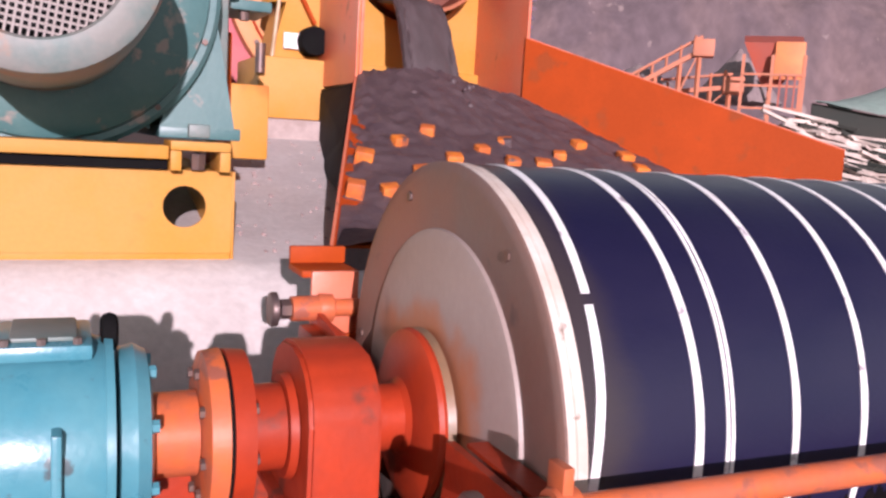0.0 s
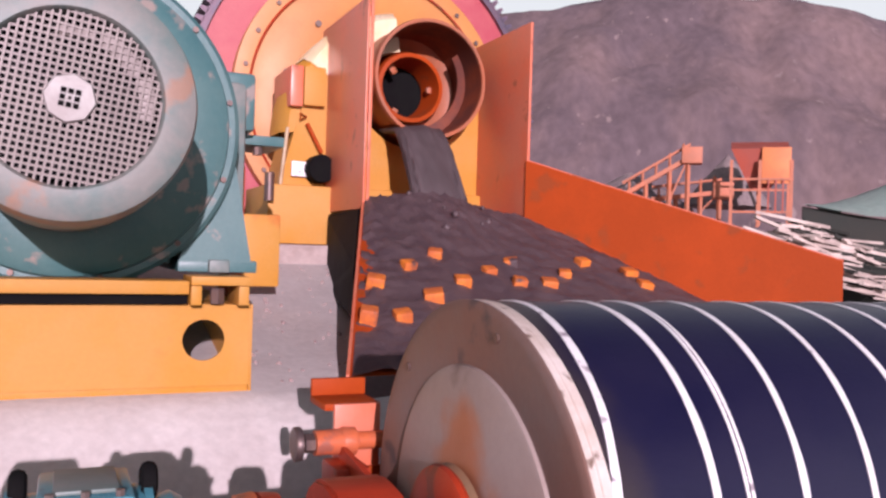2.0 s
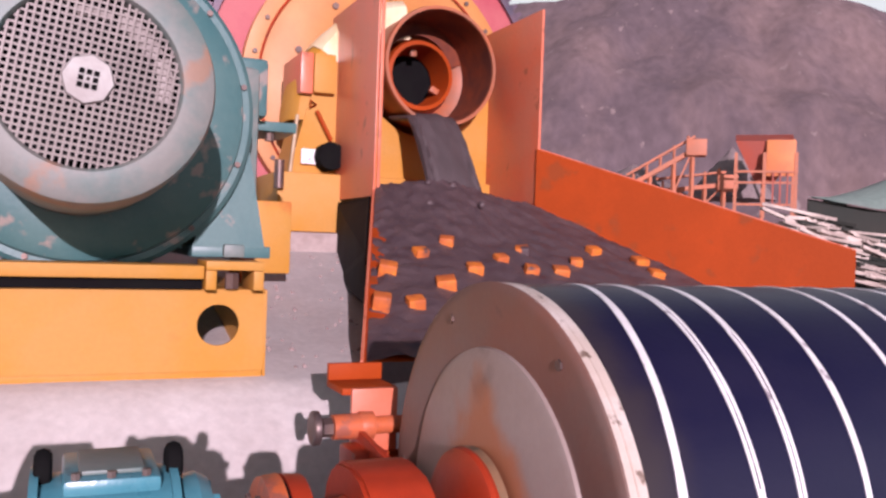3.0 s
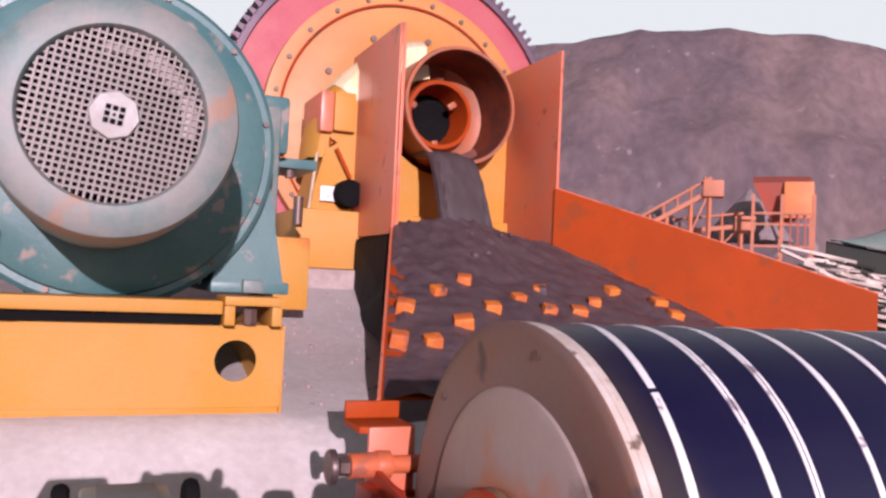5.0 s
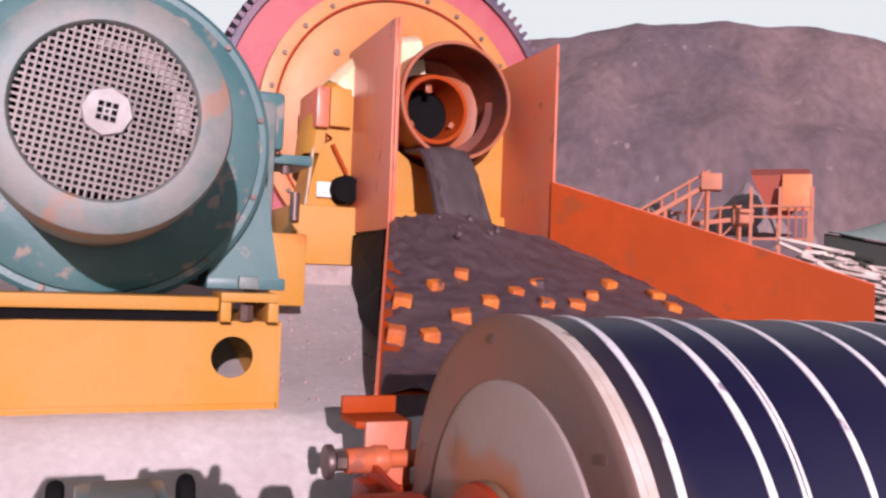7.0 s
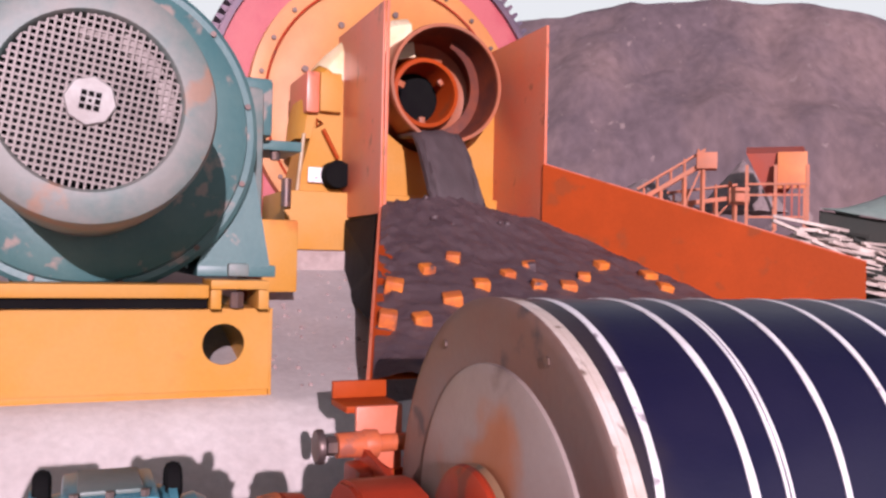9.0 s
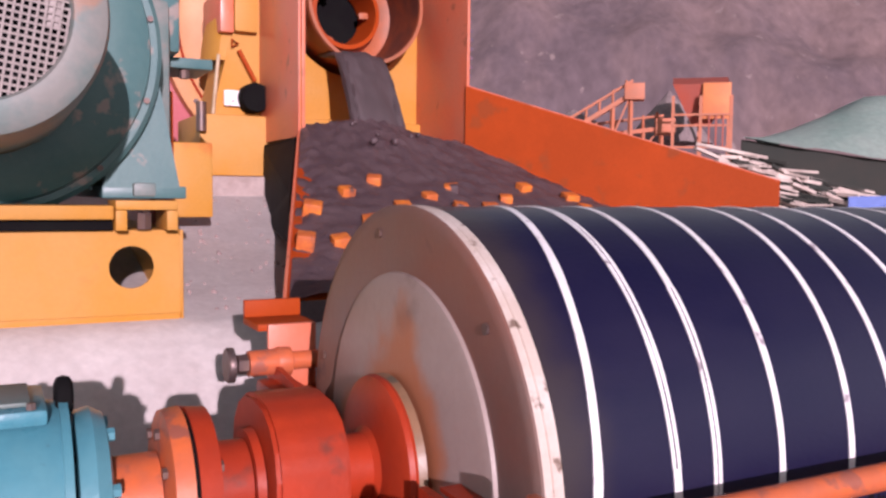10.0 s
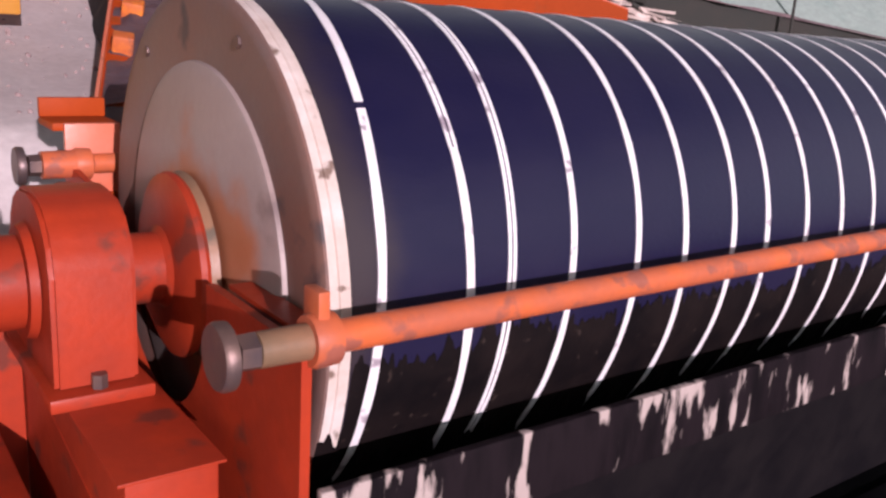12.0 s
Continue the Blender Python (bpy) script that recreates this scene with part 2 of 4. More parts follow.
def box(bm, x0, x1, y0, y1, z0, z1, bevel=0.0, m=None):
    v = bmesh.ops.create_cube(bm, size=1, matrix=Matrix.Translation(((x0 + x1) / 2, (y0 + y1) / 2, (z0 + z1) / 2)) @ Matrix.Diagonal((x1 - x0, y1 - y0, z1 - z0, 1)))["verts"]
    if bevel:
        edges = list({e for a in v for e in a.link_edges})
        r = bmesh.ops.bevel(bm, geom=edges, offset=bevel, segments=2, affect="EDGES", profile=0.6)
        v = list({a for f in r["faces"] for a in f.verts} | {a for a in v if a.is_valid})
    if m:
        bmesh.ops.transform(bm, matrix=m, verts=[a for a in v if a.is_valid])
    return bm


def boxed(*args, **kw):
    return box(bmesh.new(), *args, **kw)


TURN = {"x": Matrix.Rotation(radians(90), 4, "Y"), "y": Matrix.Rotation(radians(-90), 4, "X"), "z": Matrix.Identity(4)}


def lathe(bm, profile, axis="x", centre=(0, 0, 0), n=48, closed=False, sweep=(0, 360), caps=True):
    """Turn (along, radius) points round an axis through centre."""
    m = Matrix.Translation(centre) @ TURN[axis]
    whole = abs(sweep[1] - sweep[0]) >= 360
    rings = []
    for a, r in profile:
        ring = []
        for i in range(n if whole else n + 1):
            t = radians(sweep[0] + (sweep[1] - sweep[0]) * i / n)
            ring.append(bm.verts.new(m @ Vector((r * math.cos(t), r * math.sin(t), a))))
        rings.append(ring)
    pairs = list(zip(rings, rings[1:])) + ([(rings[-1], rings[0])] if closed else [])
    for p, q in pairs:
        for i in range(len(p) if whole else len(p) - 1):
            j = (i + 1) % len(p)
            if (p[i].co - p[j].co).length < 1e-7 and (q[i].co - q[j].co).length < 1e-7:
                continue
            bm.faces.new((p[i], p[j], q[j], q[i]))
    if caps and not closed and whole:
        for ring in (rings[0], rings[-1]):
            if (ring[0].co - ring[n // 2].co).length > 1e-5:
                bm.faces.new(ring)
    bmesh.ops.remove_doubles(bm, verts=bm.verts, dist=1e-6)
    return bm


def rod(bm, a, b, r, n=14, r2=None):
    a, b = Vector(a), Vector(b)
    m = Matrix.Translation((a + b) / 2) @ (b - a).to_track_quat("Z", "Y").to_matrix().to_4x4()
    bmesh.ops.create_cone(bm, cap_ends=True, segments=n, radius1=r, radius2=r if r2 is None else r2, depth=(b - a).length, matrix=m)
    return bm


def beam(bm, a, b, w, h=None):
    """A square bar from a to b."""
    a, b = Vector(a), Vector(b)
    m = Matrix.Translation((a + b) / 2) @ (b - a).to_track_quat("Z", "Y").to_matrix().to_4x4() @ Matrix.Diagonal((w, h or w, (b - a).length, 1))
    bmesh.ops.create_cube(bm, size=1, matrix=m)
    return bm


def slab(bm, corners, thick):
    """A flat plate with the given corner points, thickened along its normal."""
    pts = [Vector(c) for c in corners]
    nrm = (pts[1] - pts[0]).cross(pts[-1] - pts[0]).normalized() * thick
    a = [bm.verts.new(p) for p in pts]
    b = [bm.verts.new(p + nrm) for p in pts]
    bm.faces.new(a)
    bm.faces.new(b[::-1])
    for i in range(len(a)):
        j = (i + 1) % len(a)
        bm.faces.new((a[i], b[i], b[j], a[j]))
    return bm


def plate_with_hole(bm, x0, x1, z0, z1, y, thick, hx, hz, hr, n=32):
    """An upright plate in the x-z plane with one round hole through it."""
    loops = []
    for yy in (y, y + thick):
        inner, outer = [], []
        for i in range(n):
            t = 2 * math.pi * i / n
            c, s = math.cos(t), math.sin(t)
            inner.append(bm.verts.new((hx + hr * c, yy, hz + hr * s)))
            k = min(((x1 - hx) / c if c > 1e-6 else (x0 - hx) / c if c < -1e-6 else 1e9), ((z1 - hz) / s if s > 1e-6 else (z0 - hz) / s if s < -1e-6 else 1e9))
            outer.append(bm.verts.new((hx + k * c, yy, hz + k * s)))
        loops.append((inner, outer))
    (i0, o0), (i1, o1) = loops
    for i in range(n):
        j = (i + 1) % n
        bm.faces.new((i0[i], i0[j], o0[j], o0[i]))
        bm.faces.new((i1[i], o1[i], o1[j], i1[j]))
        bm.faces.new((i0[i], i1[i], i1[j], i0[j]))
        bm.faces.new((o0[i], o0[j], o1[j], o1[i]))
    return bm


# ---------------------------------------------------------------- the setting
def fbm(x, y, s, seed=0.0):
    return noise.fractal(Vector((x * s + seed, y * s - seed, seed)), 1.0, 2.0, 6)


def ground_height(x, y):
    d = max(0.0, x * 0.55 + y * 0.83 - 9.0)
    return min(d * 0.055, 4.2) + 0.05 * fbm(x, y, 0.35) * min(1, max(0.0, d * 0.2))


def build_ground():
    bm = bmesh.new()
    xs = [-400, -150, -60, -25] + [-10 + 2.0 * i for i in range(46)] + [100, 160, 400]
    ys = [-300, -100, -30] + [-8 + 2.0 * i for i in range(46)] + [105, 200, 500]
    grid = [[bm.verts.new((x, y, ground_height(x, y))) for x in xs] for y in ys]
    for a, b in zip(grid, grid[1:]):
        for i in range(len(xs) - 1):
            bm.faces.new((a[i], a[i + 1], b[i + 1], b[i]))
    tagged(mesh_object("ground", bm, GROUND, 60), "dusty pinkish bare ground of the quarry yard", "ground", kind="structure")


def hill_height(u, v):
    """u across, v from foot (0) to far behind the crest (1)."""
    crest = 33.4 + 0.8 * math.sin(u * 0.15 + 1.2) + 0.7 * fbm(u, 3.0, 0.09, 4.0) - 0.012 * max(0.0, u - 11) ** 2 / (1 + 0.02 * max(0.0, u - 11)) - 0.0006 * min(0.0, u + 20) ** 2
    rise = min(1.0, v / 0.42)
    return crest * (rise ** 0.72) + (3.2 * fbm(u, v * 90, 0.035, 2.0) * 4.0 * rise * (1 - rise) + 1.1 * fbm(u, v * 90, 0.16, 7.0) * (1 - 0.6 * rise) if v < 0.42 else 0.5 * fbm(u, v * 90, 0.12, 7.0) - 6.0 * (v - 0.42))


def build_hill():
    bm = bmesh.new()
    ahead, side = Vector((0.62, 0.785, 0)), Vector((0.785, -0.62, 0))
    rows = []
    for j in range(64):
        v = j / 63
        row = []
        for i in range(240):
            u = -150 + 300 * i / 239
            p = ahead * (88 + 70 * v + 5 * fbm(u, v * 40, 0.03, 9.0)) + side * u
            row.append(bm.verts.new((p.x, p.y, 2.0 + hill_height(u, v))))
        rows.append(row)
    for a, b in zip(rows, rows[1:]):
        for i in range(239):
            bm.faces.new((a[i], a[i + 1], b[i + 1], b[i]))
    tagged(mesh_object("hillside", bm, HILL, 70), "bare purplish-brown quarry hillside with pale rock scars", "hill", kind="structure")


PLATFORM_Z = 1.15


def yard_rise(x, y):
    """Added rise towards the bearing pier that tilts the yard to catch more sun."""
    up = float(np.interp(y, [3.03, 3.6, 4.4, 5.09, 5.14], [0.0, 0.07, 0.24, 0.42, 0.0]))
    return up * min(1.0, max(0.0, (2.6 - x) / 0.6)) * min(1.0, max(0.0, (x + 0.6) / 0.6))


def build_platform():
    """The raised concrete yard that carries the mill and its motor, cut back round the separator tank."""
    bm = bmesh.new()
    # a worn, sloping apron falls from the yard down to the drive and the tank
    xs = [-7 + 0.2 * i for i in range(62)]
    prof = [(2.42, 0.0), (2.44, 0.52), (2.56, 0.70), (2.68, 0.84), (2.80, 0.97), (2.90, 1.07), (2.97, 1.125), (3.03, PLATFORM_Z), (3.6, PLATFORM_Z), (4.4, PLATFORM_Z), (5.09, PLATFORM_Z), (5.14, PLATFORM_Z), (12, PLATFORM_Z), (12, 0.0)]
    rows = []
    for x in xs:
        row = []
        for k, (y, z) in enumerate(prof):
            d = 0.022 * fbm(x, y, 1.6, 3.0) + 0.010 * fbm(x, y, 6.0, 8.0) if 1 <= k <= 6 else 0.0
            row.append(bm.verts.new((x, y + d, z + d * 0.5 + (yard_rise(x, y) if 7 <= k <= 10 else 0.0))))
        rows.append(row)
    for p, q in zip(rows, rows[1:]):
        for k in range(len(prof)):
            j = (k + 1) % len(prof)
            bm.faces.new((p[k], p[j], q[j], q[k]))
    bm.faces.new(rows[0])
    bm.faces.new(rows[-1][::-1])
    tagged(mesh_object("concrete_platform", bm, CONCRETE, 30), "pale dusty concrete platform with a sloping worn apron", "platform", kind="structure")
    bm = bmesh.new()
    rnd = random.Random(4)
    for _ in range(110):
        x, y = rnd.uniform(0.62, 1.45), rnd.uniform(3.1, 5.1)
        r = rnd.uniform(0.005, 0.017)
        m = Matrix.Translation((x, y, PLATFORM_Z + yard_rise(x, y) + r * 0.2)) @ Euler((rnd.random() * 3, rnd.random() * 3, 0)).to_matrix().to_4x4() @ Matrix.Diagonal((1, rnd.uniform(0.6, 1.1), 0.6, 1))
        bmesh.ops.create_icosphere(bm, subdivisions=1, radius=r, matrix=m)
    tagged(mesh_object("rubble", bm, GROUND, 0), "small pale stones scattered on the concrete", "rubble", kind="stuff")
    bm = bmesh.new()
    box(bm, 0.55, 3.5, 5.12, 5.95, PLATFORM_Z - 0.01, 1.69, 0.02)
    tagged(mesh_object("bearing_pier", bm, PIER, 30), "rough concrete pier under the mill bearing", "pier", kind="structure")


# ---------------------------------------------------------------- drum separator
AXIS_Y, AXIS_Z, DRUM_R = 1.612, 1.042, 0.525
DRUM_X0, DRUM_X1 = 0.723, 3.72
STRIP = ([0.760, 0.801, 0.816, 0.837, 0.885, 0.956, 0.989, 0.998, 1.002, 1.011, 1.033, 1.060, 1.076, 1.094, 1.118, 1.150, 1.196, 1.234, 1.265, 1.298, 1.334, 1.379,
         1.415, 1.441, 1.473, 1.501, 1.530, 1.554, 1.577, 1.602, 1.632, 1.672, 1.710, 1.735, 1.753, 1.773, 1.803, 1.838, 1.869, 1.899, 1.932, 1.966, 1.996],
         [0.760, 0.796, 0.822, 0.841, 0.885, 0.964, 0.997, 0.997, 0.997, 1.010, 1.032, 1.060, 1.087, 1.111, 1.138, 1.173, 1.211, 1.232, 1.252, 1.280, 1.317, 1.369,
         1.412, 1.439, 1.476, 1.507, 1.536, 1.554, 1.571, 1.593, 1.625, 1.670, 1.716, 1.747, 1.769, 1.786, 1.812, 1.844, 1.872, 1.899, 1.931, 1.965, 1.995])


def strip_x(u, start):
    """Where the spiral strips lie along the drum after u half turns (steps of 0.2 from -0.4)."""
    if u > 8.0:
        return STRIP[start][-1] + (u - 8.0) * 0.150
    row = STRIP[start]
    k = min(max((u + 0.4) / 0.2, 0.0), len(row) - 1.001)
    i, f = int(k), k - int(k)
    a, b, c, d = (row[min(max(j, 0), len(row) - 1)] for j in (i - 1, i, i + 1, i + 2))
    w = ((1 - f) ** 3 / 6, (3 * f ** 3 - 6 * f * f + 4) / 6, (-3 * f ** 3 + 3 * f * f + 3 * f + 1) / 6, f ** 3 / 6)
    return a * w[0] + b * w[1] + c * w[2] + d * w[3]


def strip_angle(u, start):
    """Two strips, half a turn apart, each going half a turn in one step of u."""
    return radians(20 + 180 * (u + 0.181 + start))


def ribbon(bm, u0, u1, start, shift, width, lift):
    """A raised band that follows the spiral between two turns."""
    n = max(3, int((u1 - u0) * 64))
    rings = []
    for i in range(n + 1):
        u = u0 + (u1 - u0) * i / n
        tuck = 0.022 * min(1.0, max(0.0, (-0.18 - u) / 0.2))
        x = strip_x(u, start) - tuck + shift + 0.0010 * noise.noise(Vector((u * 13.0, start, 0)))
        t = strip_angle(u, start)
        w = width * (0.5 + 0.13 * noise.noise(Vector((u * 17.0, start, 7.0))))
        ring = []
        for dx, rr in ((-w, DRUM_R - 0.004), (-w, DRUM_R + lift), (w, DRUM_R + lift), (w, DRUM_R - 0.004)):
            ring.append(bm.verts.new((x + dx - DRUM_X0, -rr * math.cos(t), rr * math.sin(t))))
        rings.append(ring)
    for a, b in zip(rings, rings[1:]):
        for i in range(3):
            bm.faces.new((a[i], a[i + 1], b[i + 1], b[i]))
    bm.faces.new(rings[0][::-1])
    bm.faces.new(rings[-1])


def build_drum():
    drum = thing("separator_drum", (DRUM_X0, AXIS_Y, AXIS_Z), "dark blue-black rubber drum with white spiral strips, turning", "drum")
    length = DRUM_X1 - DRUM_X0
    part("shell", lathe(bmesh.new(), [(0.0465, DRUM_R - 0.012), (0.0465, DRUM_R), (length - 0.05, DRUM_R), (length - 0.05, DRUM_R - 0.012)], n=128), RUBBER, drum, "wet dark blue rubber cover")
    part("rim_band", lathe(bmesh.new(), [(0.0, DRUM_R - 0.02), (0.0, DRUM_R - 0.001), (0.003, DRUM_R + 0.002), (0.022, DRUM_R + 0.003), (0.0235, DRUM_R), (0.025, DRUM_R + 0.003), (0.044, DRUM_R + 0.002), (0.046, DRUM_R - 0.02)], n=128, closed=True), BAND, drum, "scuffed whitish rim band")
    part("rim_band", lathe(bmesh.new(), [(length - 0.05, DRUM_R - 0.02), (length - 0.05, DRUM_R + 0.002), (length, DRUM_R + 0.002), (length, DRUM_R - 0.02)], n=96, closed=True), BAND, drum)
    runs_of = (((-0.42, -0.089, 0, 0.017), (-0.076, 1.15, 0, 0.017), (1.15, 2.35, -0.0055, 0.0075), (1.15, 2.35, 0.0055, 0.0075), (2.35, 17.6, 0, 0.0155)),
               ((-0.42, 0.196, 0, 0.017), (0.204, 0.512, 0, 0.017), (0.526, 1.15, 0, 0.017), (1.15, 2.35, -0.0055, 0.0075), (1.15, 2.35, 0.0055, 0.0075), (2.35, 17.6, 0, 0.0155)))
    for start, runs in enumerate(runs_of):
        bm = bmesh.new()
        for u0, u1, shift, width in runs:
            ribbon(bm, u0, u1, start, shift, width, 0.0022)
        part("spiral_strip", bm, WHITE, drum, "narrow white strip wound in a spiral")
    part("end_plate", lathe(bmesh.new(), [(0.006, 0.385), (0.003, 0.40), (-0.003, 0.505), (-0.002, DRUM_R - 0.004), (0.002, DRUM_R + 0.0035), (0.007, DRUM_R + 0.0038), (0.0075, DRUM_R - 0.012)], n=96), DISC_OUT, drum, "mud-stained steel end plate")
    part("end_cover", lathe(bmesh.new(), [(-0.014, 0.10), (-0.008, 0.37), (-0.003, 0.388), (0.012, 0.392)], n=96), DISC_IN, drum, "lighter grey round end cover")
    for i in range(6):
        a = radians(60 * i + 8)
        part("plate_bolt", rod(bmesh.new(), (-0.006, 0.478 * math.cos(a), 0.478 * math.sin(a)), (0.004, 0.478 * math.cos(a), 0.478 * math.sin(a)), 0.011, 6), STEEL, drum)
    part("hub_flange", lathe(bmesh.new(), [(-0.075, 0.07), (-0.07, 0.15), (-0.058, 0.178), (-0.048, 0.182), (-0.04, 0.178)], n=64), RED_ORANGE, drum, "red-orange hub flange")
    part("hub_ring", lathe(bmesh.new(), [(-0.0395, 0.12), (-0.0395, 0.176), (-0.024, 0.182), (-0.0215, 0.12)], n=64), HUB_BROWN, drum, "oily brown steel ring behind the hub")
    part("shaft", lathe(bmesh.new(), [(-0.56, 0.03), (-0.56, 0.045), (-0.16, 0.05), (-0.15, 0.068), (-0.085, 0.068), (-0.07, 0.085), (-0.07, 0.02)], n=40), RED_ORANGE, drum)
    return drum


def build_tank():
    tank = thing("separator_tank", (0, 0, 0), "orange steel separator tank with pale-streaked front lip", "tank")
    # end plates with a round cut for the hub
    def end_plate(x):
        bm = bmesh.new()
        pts = [(1.0, 0.0), (1.0, 1.08), (1.33, 1.08)]
        pts += [(AXIS_Y + 0.265 * math.cos(radians(a)), AXIS_Z + 0.265 * math.sin(radians(a))) for a in range(172, 372, 12)]
        pts += [(1.92, 1.1), (2.28, 1.14), (2.33, 0.0)]
        slab(bm, [(x, y, z) for y, z in pts], 0.016)
        return bm
    part("end_plate", end_plate(0.655), RED_ORANGE, tank)
    part("end_plate", end_plate(DRUM_X1 + 0.05), RED_ORANGE, tank)
    part("front_lip", box(bmesh.new(), 0.66, 3.85, 0.972, 0.99, 0.735, 0.872, 0.004), LIP_STREAKS, tank, "dark lip with pale streaks")
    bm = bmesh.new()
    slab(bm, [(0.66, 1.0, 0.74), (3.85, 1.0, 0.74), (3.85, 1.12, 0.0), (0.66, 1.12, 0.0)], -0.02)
    part("front_wall", bm, TANK_DARK, tank, "near-black lower wall")
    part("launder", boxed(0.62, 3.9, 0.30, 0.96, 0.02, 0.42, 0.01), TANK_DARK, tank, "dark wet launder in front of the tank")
    bm = bmesh.new()
    slab(bm, [(0.66, 2.27, 1.06), (3.85, 2.27, 1.06), (3.85, 2.27, 0.0), (0.66, 2.27, 0.0)], 0.02)
    part("back_wall", bm, ORANGE, tank)
    bm = bmesh.new()
    box(bm, 0.675, 3.76, 1.0, 2.25, 0.36, 0.40)
    part("tank_floor", bm, TANK_DARK, tank)
    bm = bmesh.new()
    box(bm, 0.615, 0.78, 2.30, 2.46, 1.215, 1.235, 0.004)
    box(bm, 0.615, 0.78, 2.44, 2.46, 1.235, 1.285, 0.004)
    part("corner_bracket", bm, ORANGE, tank, "bright orange angle bracket")
    part("bracket_web", boxed(0.64, 0.775, 2.285, 2.305, 1.05, 1.235, 0.004), PINK_ORANGE, tank)
    part("corner_block", boxed(0.60, 0.70, 2.13, 2.275, 0.80, 1.095, 0.015), RED_ORANGE, tank)
    bm = bmesh.new()
    slab(bm, [(0.672, 1.0, 1.08), (0.672, 1.33, 1.08), (0.72, 1.33, 1.08), (0.72, 1.0, 1.08)], 0.008)
    part("top_flange", bm, RED_ORANGE, tank)

    def tie_rod(y, z, mat, sleeve_mat, sleeve_r):
        r = part("tie_rod", rod(bmesh.new(), (0.66, y, z), (3.80, y, z), 0.0245, 24), mat, tank, "worn orange pipe along the drum")
        part("collar", lathe(bmesh.new(), [(0.648, 0.02), (0.648, 0.036), (0.656, 0.04), (0.688, 0.038), (0.693, 0.026)], centre=(0, y, z), n=32), mat, r)
        part("sleeve", lathe(bmesh.new(), [(0.572, 0.012), (0.574, sleeve_r), (0.648, sleeve_r + 0.001), (0.648, 0.012)], centre=(0, y, z), n=28), sleeve_mat, r, "short bare sleeve")
        part("nut", lathe(bmesh.new(), [(0.545, 0.01), (0.546, 0.026), (0.572, 0.027), (0.573, 0.01)], centre=(0, y, z), n=6), STEEL, r, "dark steel nut")
        part("bolt_head", lathe(bmesh.new(), [(0.515, 0.01), (0.516, 0.043), (0.522, 0.047), (0.535, 0.046), (0.545, 0.02)], centre=(0, y, z), n=28), STEEL, r, "round grey bolt head")
    tie_rod(1.004, 1.0915, PIPE_ORANGE, HUB_BROWN, 0.025)
    tie_rod(2.25, 1.140, PIPE_ORANGE, PIPE_ORANGE, 0.034)
    # black film with a ragged upper edge, darkening the drum's underside
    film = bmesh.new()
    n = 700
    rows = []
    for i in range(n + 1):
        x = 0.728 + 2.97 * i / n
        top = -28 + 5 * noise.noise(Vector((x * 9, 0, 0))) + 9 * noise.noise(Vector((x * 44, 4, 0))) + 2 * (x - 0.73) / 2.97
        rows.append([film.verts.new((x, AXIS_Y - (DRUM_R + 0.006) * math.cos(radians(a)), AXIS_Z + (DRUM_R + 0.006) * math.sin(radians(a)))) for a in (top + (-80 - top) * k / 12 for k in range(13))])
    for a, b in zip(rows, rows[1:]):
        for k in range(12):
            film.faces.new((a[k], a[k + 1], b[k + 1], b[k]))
    tagged(mesh_object("under_drum_film", film, TANK_DARK, 60), "black film close under the drum", "slurry", kind="stuff")
    # thin brown-black layer between the strips, from mid-height down
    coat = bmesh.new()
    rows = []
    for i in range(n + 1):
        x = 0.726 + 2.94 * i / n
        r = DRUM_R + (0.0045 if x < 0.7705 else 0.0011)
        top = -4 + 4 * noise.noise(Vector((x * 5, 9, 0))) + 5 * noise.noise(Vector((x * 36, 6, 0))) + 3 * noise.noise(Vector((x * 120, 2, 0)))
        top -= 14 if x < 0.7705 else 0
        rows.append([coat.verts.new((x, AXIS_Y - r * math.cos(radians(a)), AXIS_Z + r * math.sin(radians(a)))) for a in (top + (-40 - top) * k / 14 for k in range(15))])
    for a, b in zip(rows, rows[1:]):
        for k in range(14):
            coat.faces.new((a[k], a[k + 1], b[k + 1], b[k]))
    tagged(mesh_object("low_drum_coat", coat, BROWN_BLACK, 60), "thin brown-black coat low on the drum", "slurry", kind="stuff")
    part("pipe_lug", box(bmesh.new(), 0.655, 0.673, 0.985, 1.03, 1.11, 1.165, 0.003), PIPE_ORANGE, tank)
    return tank


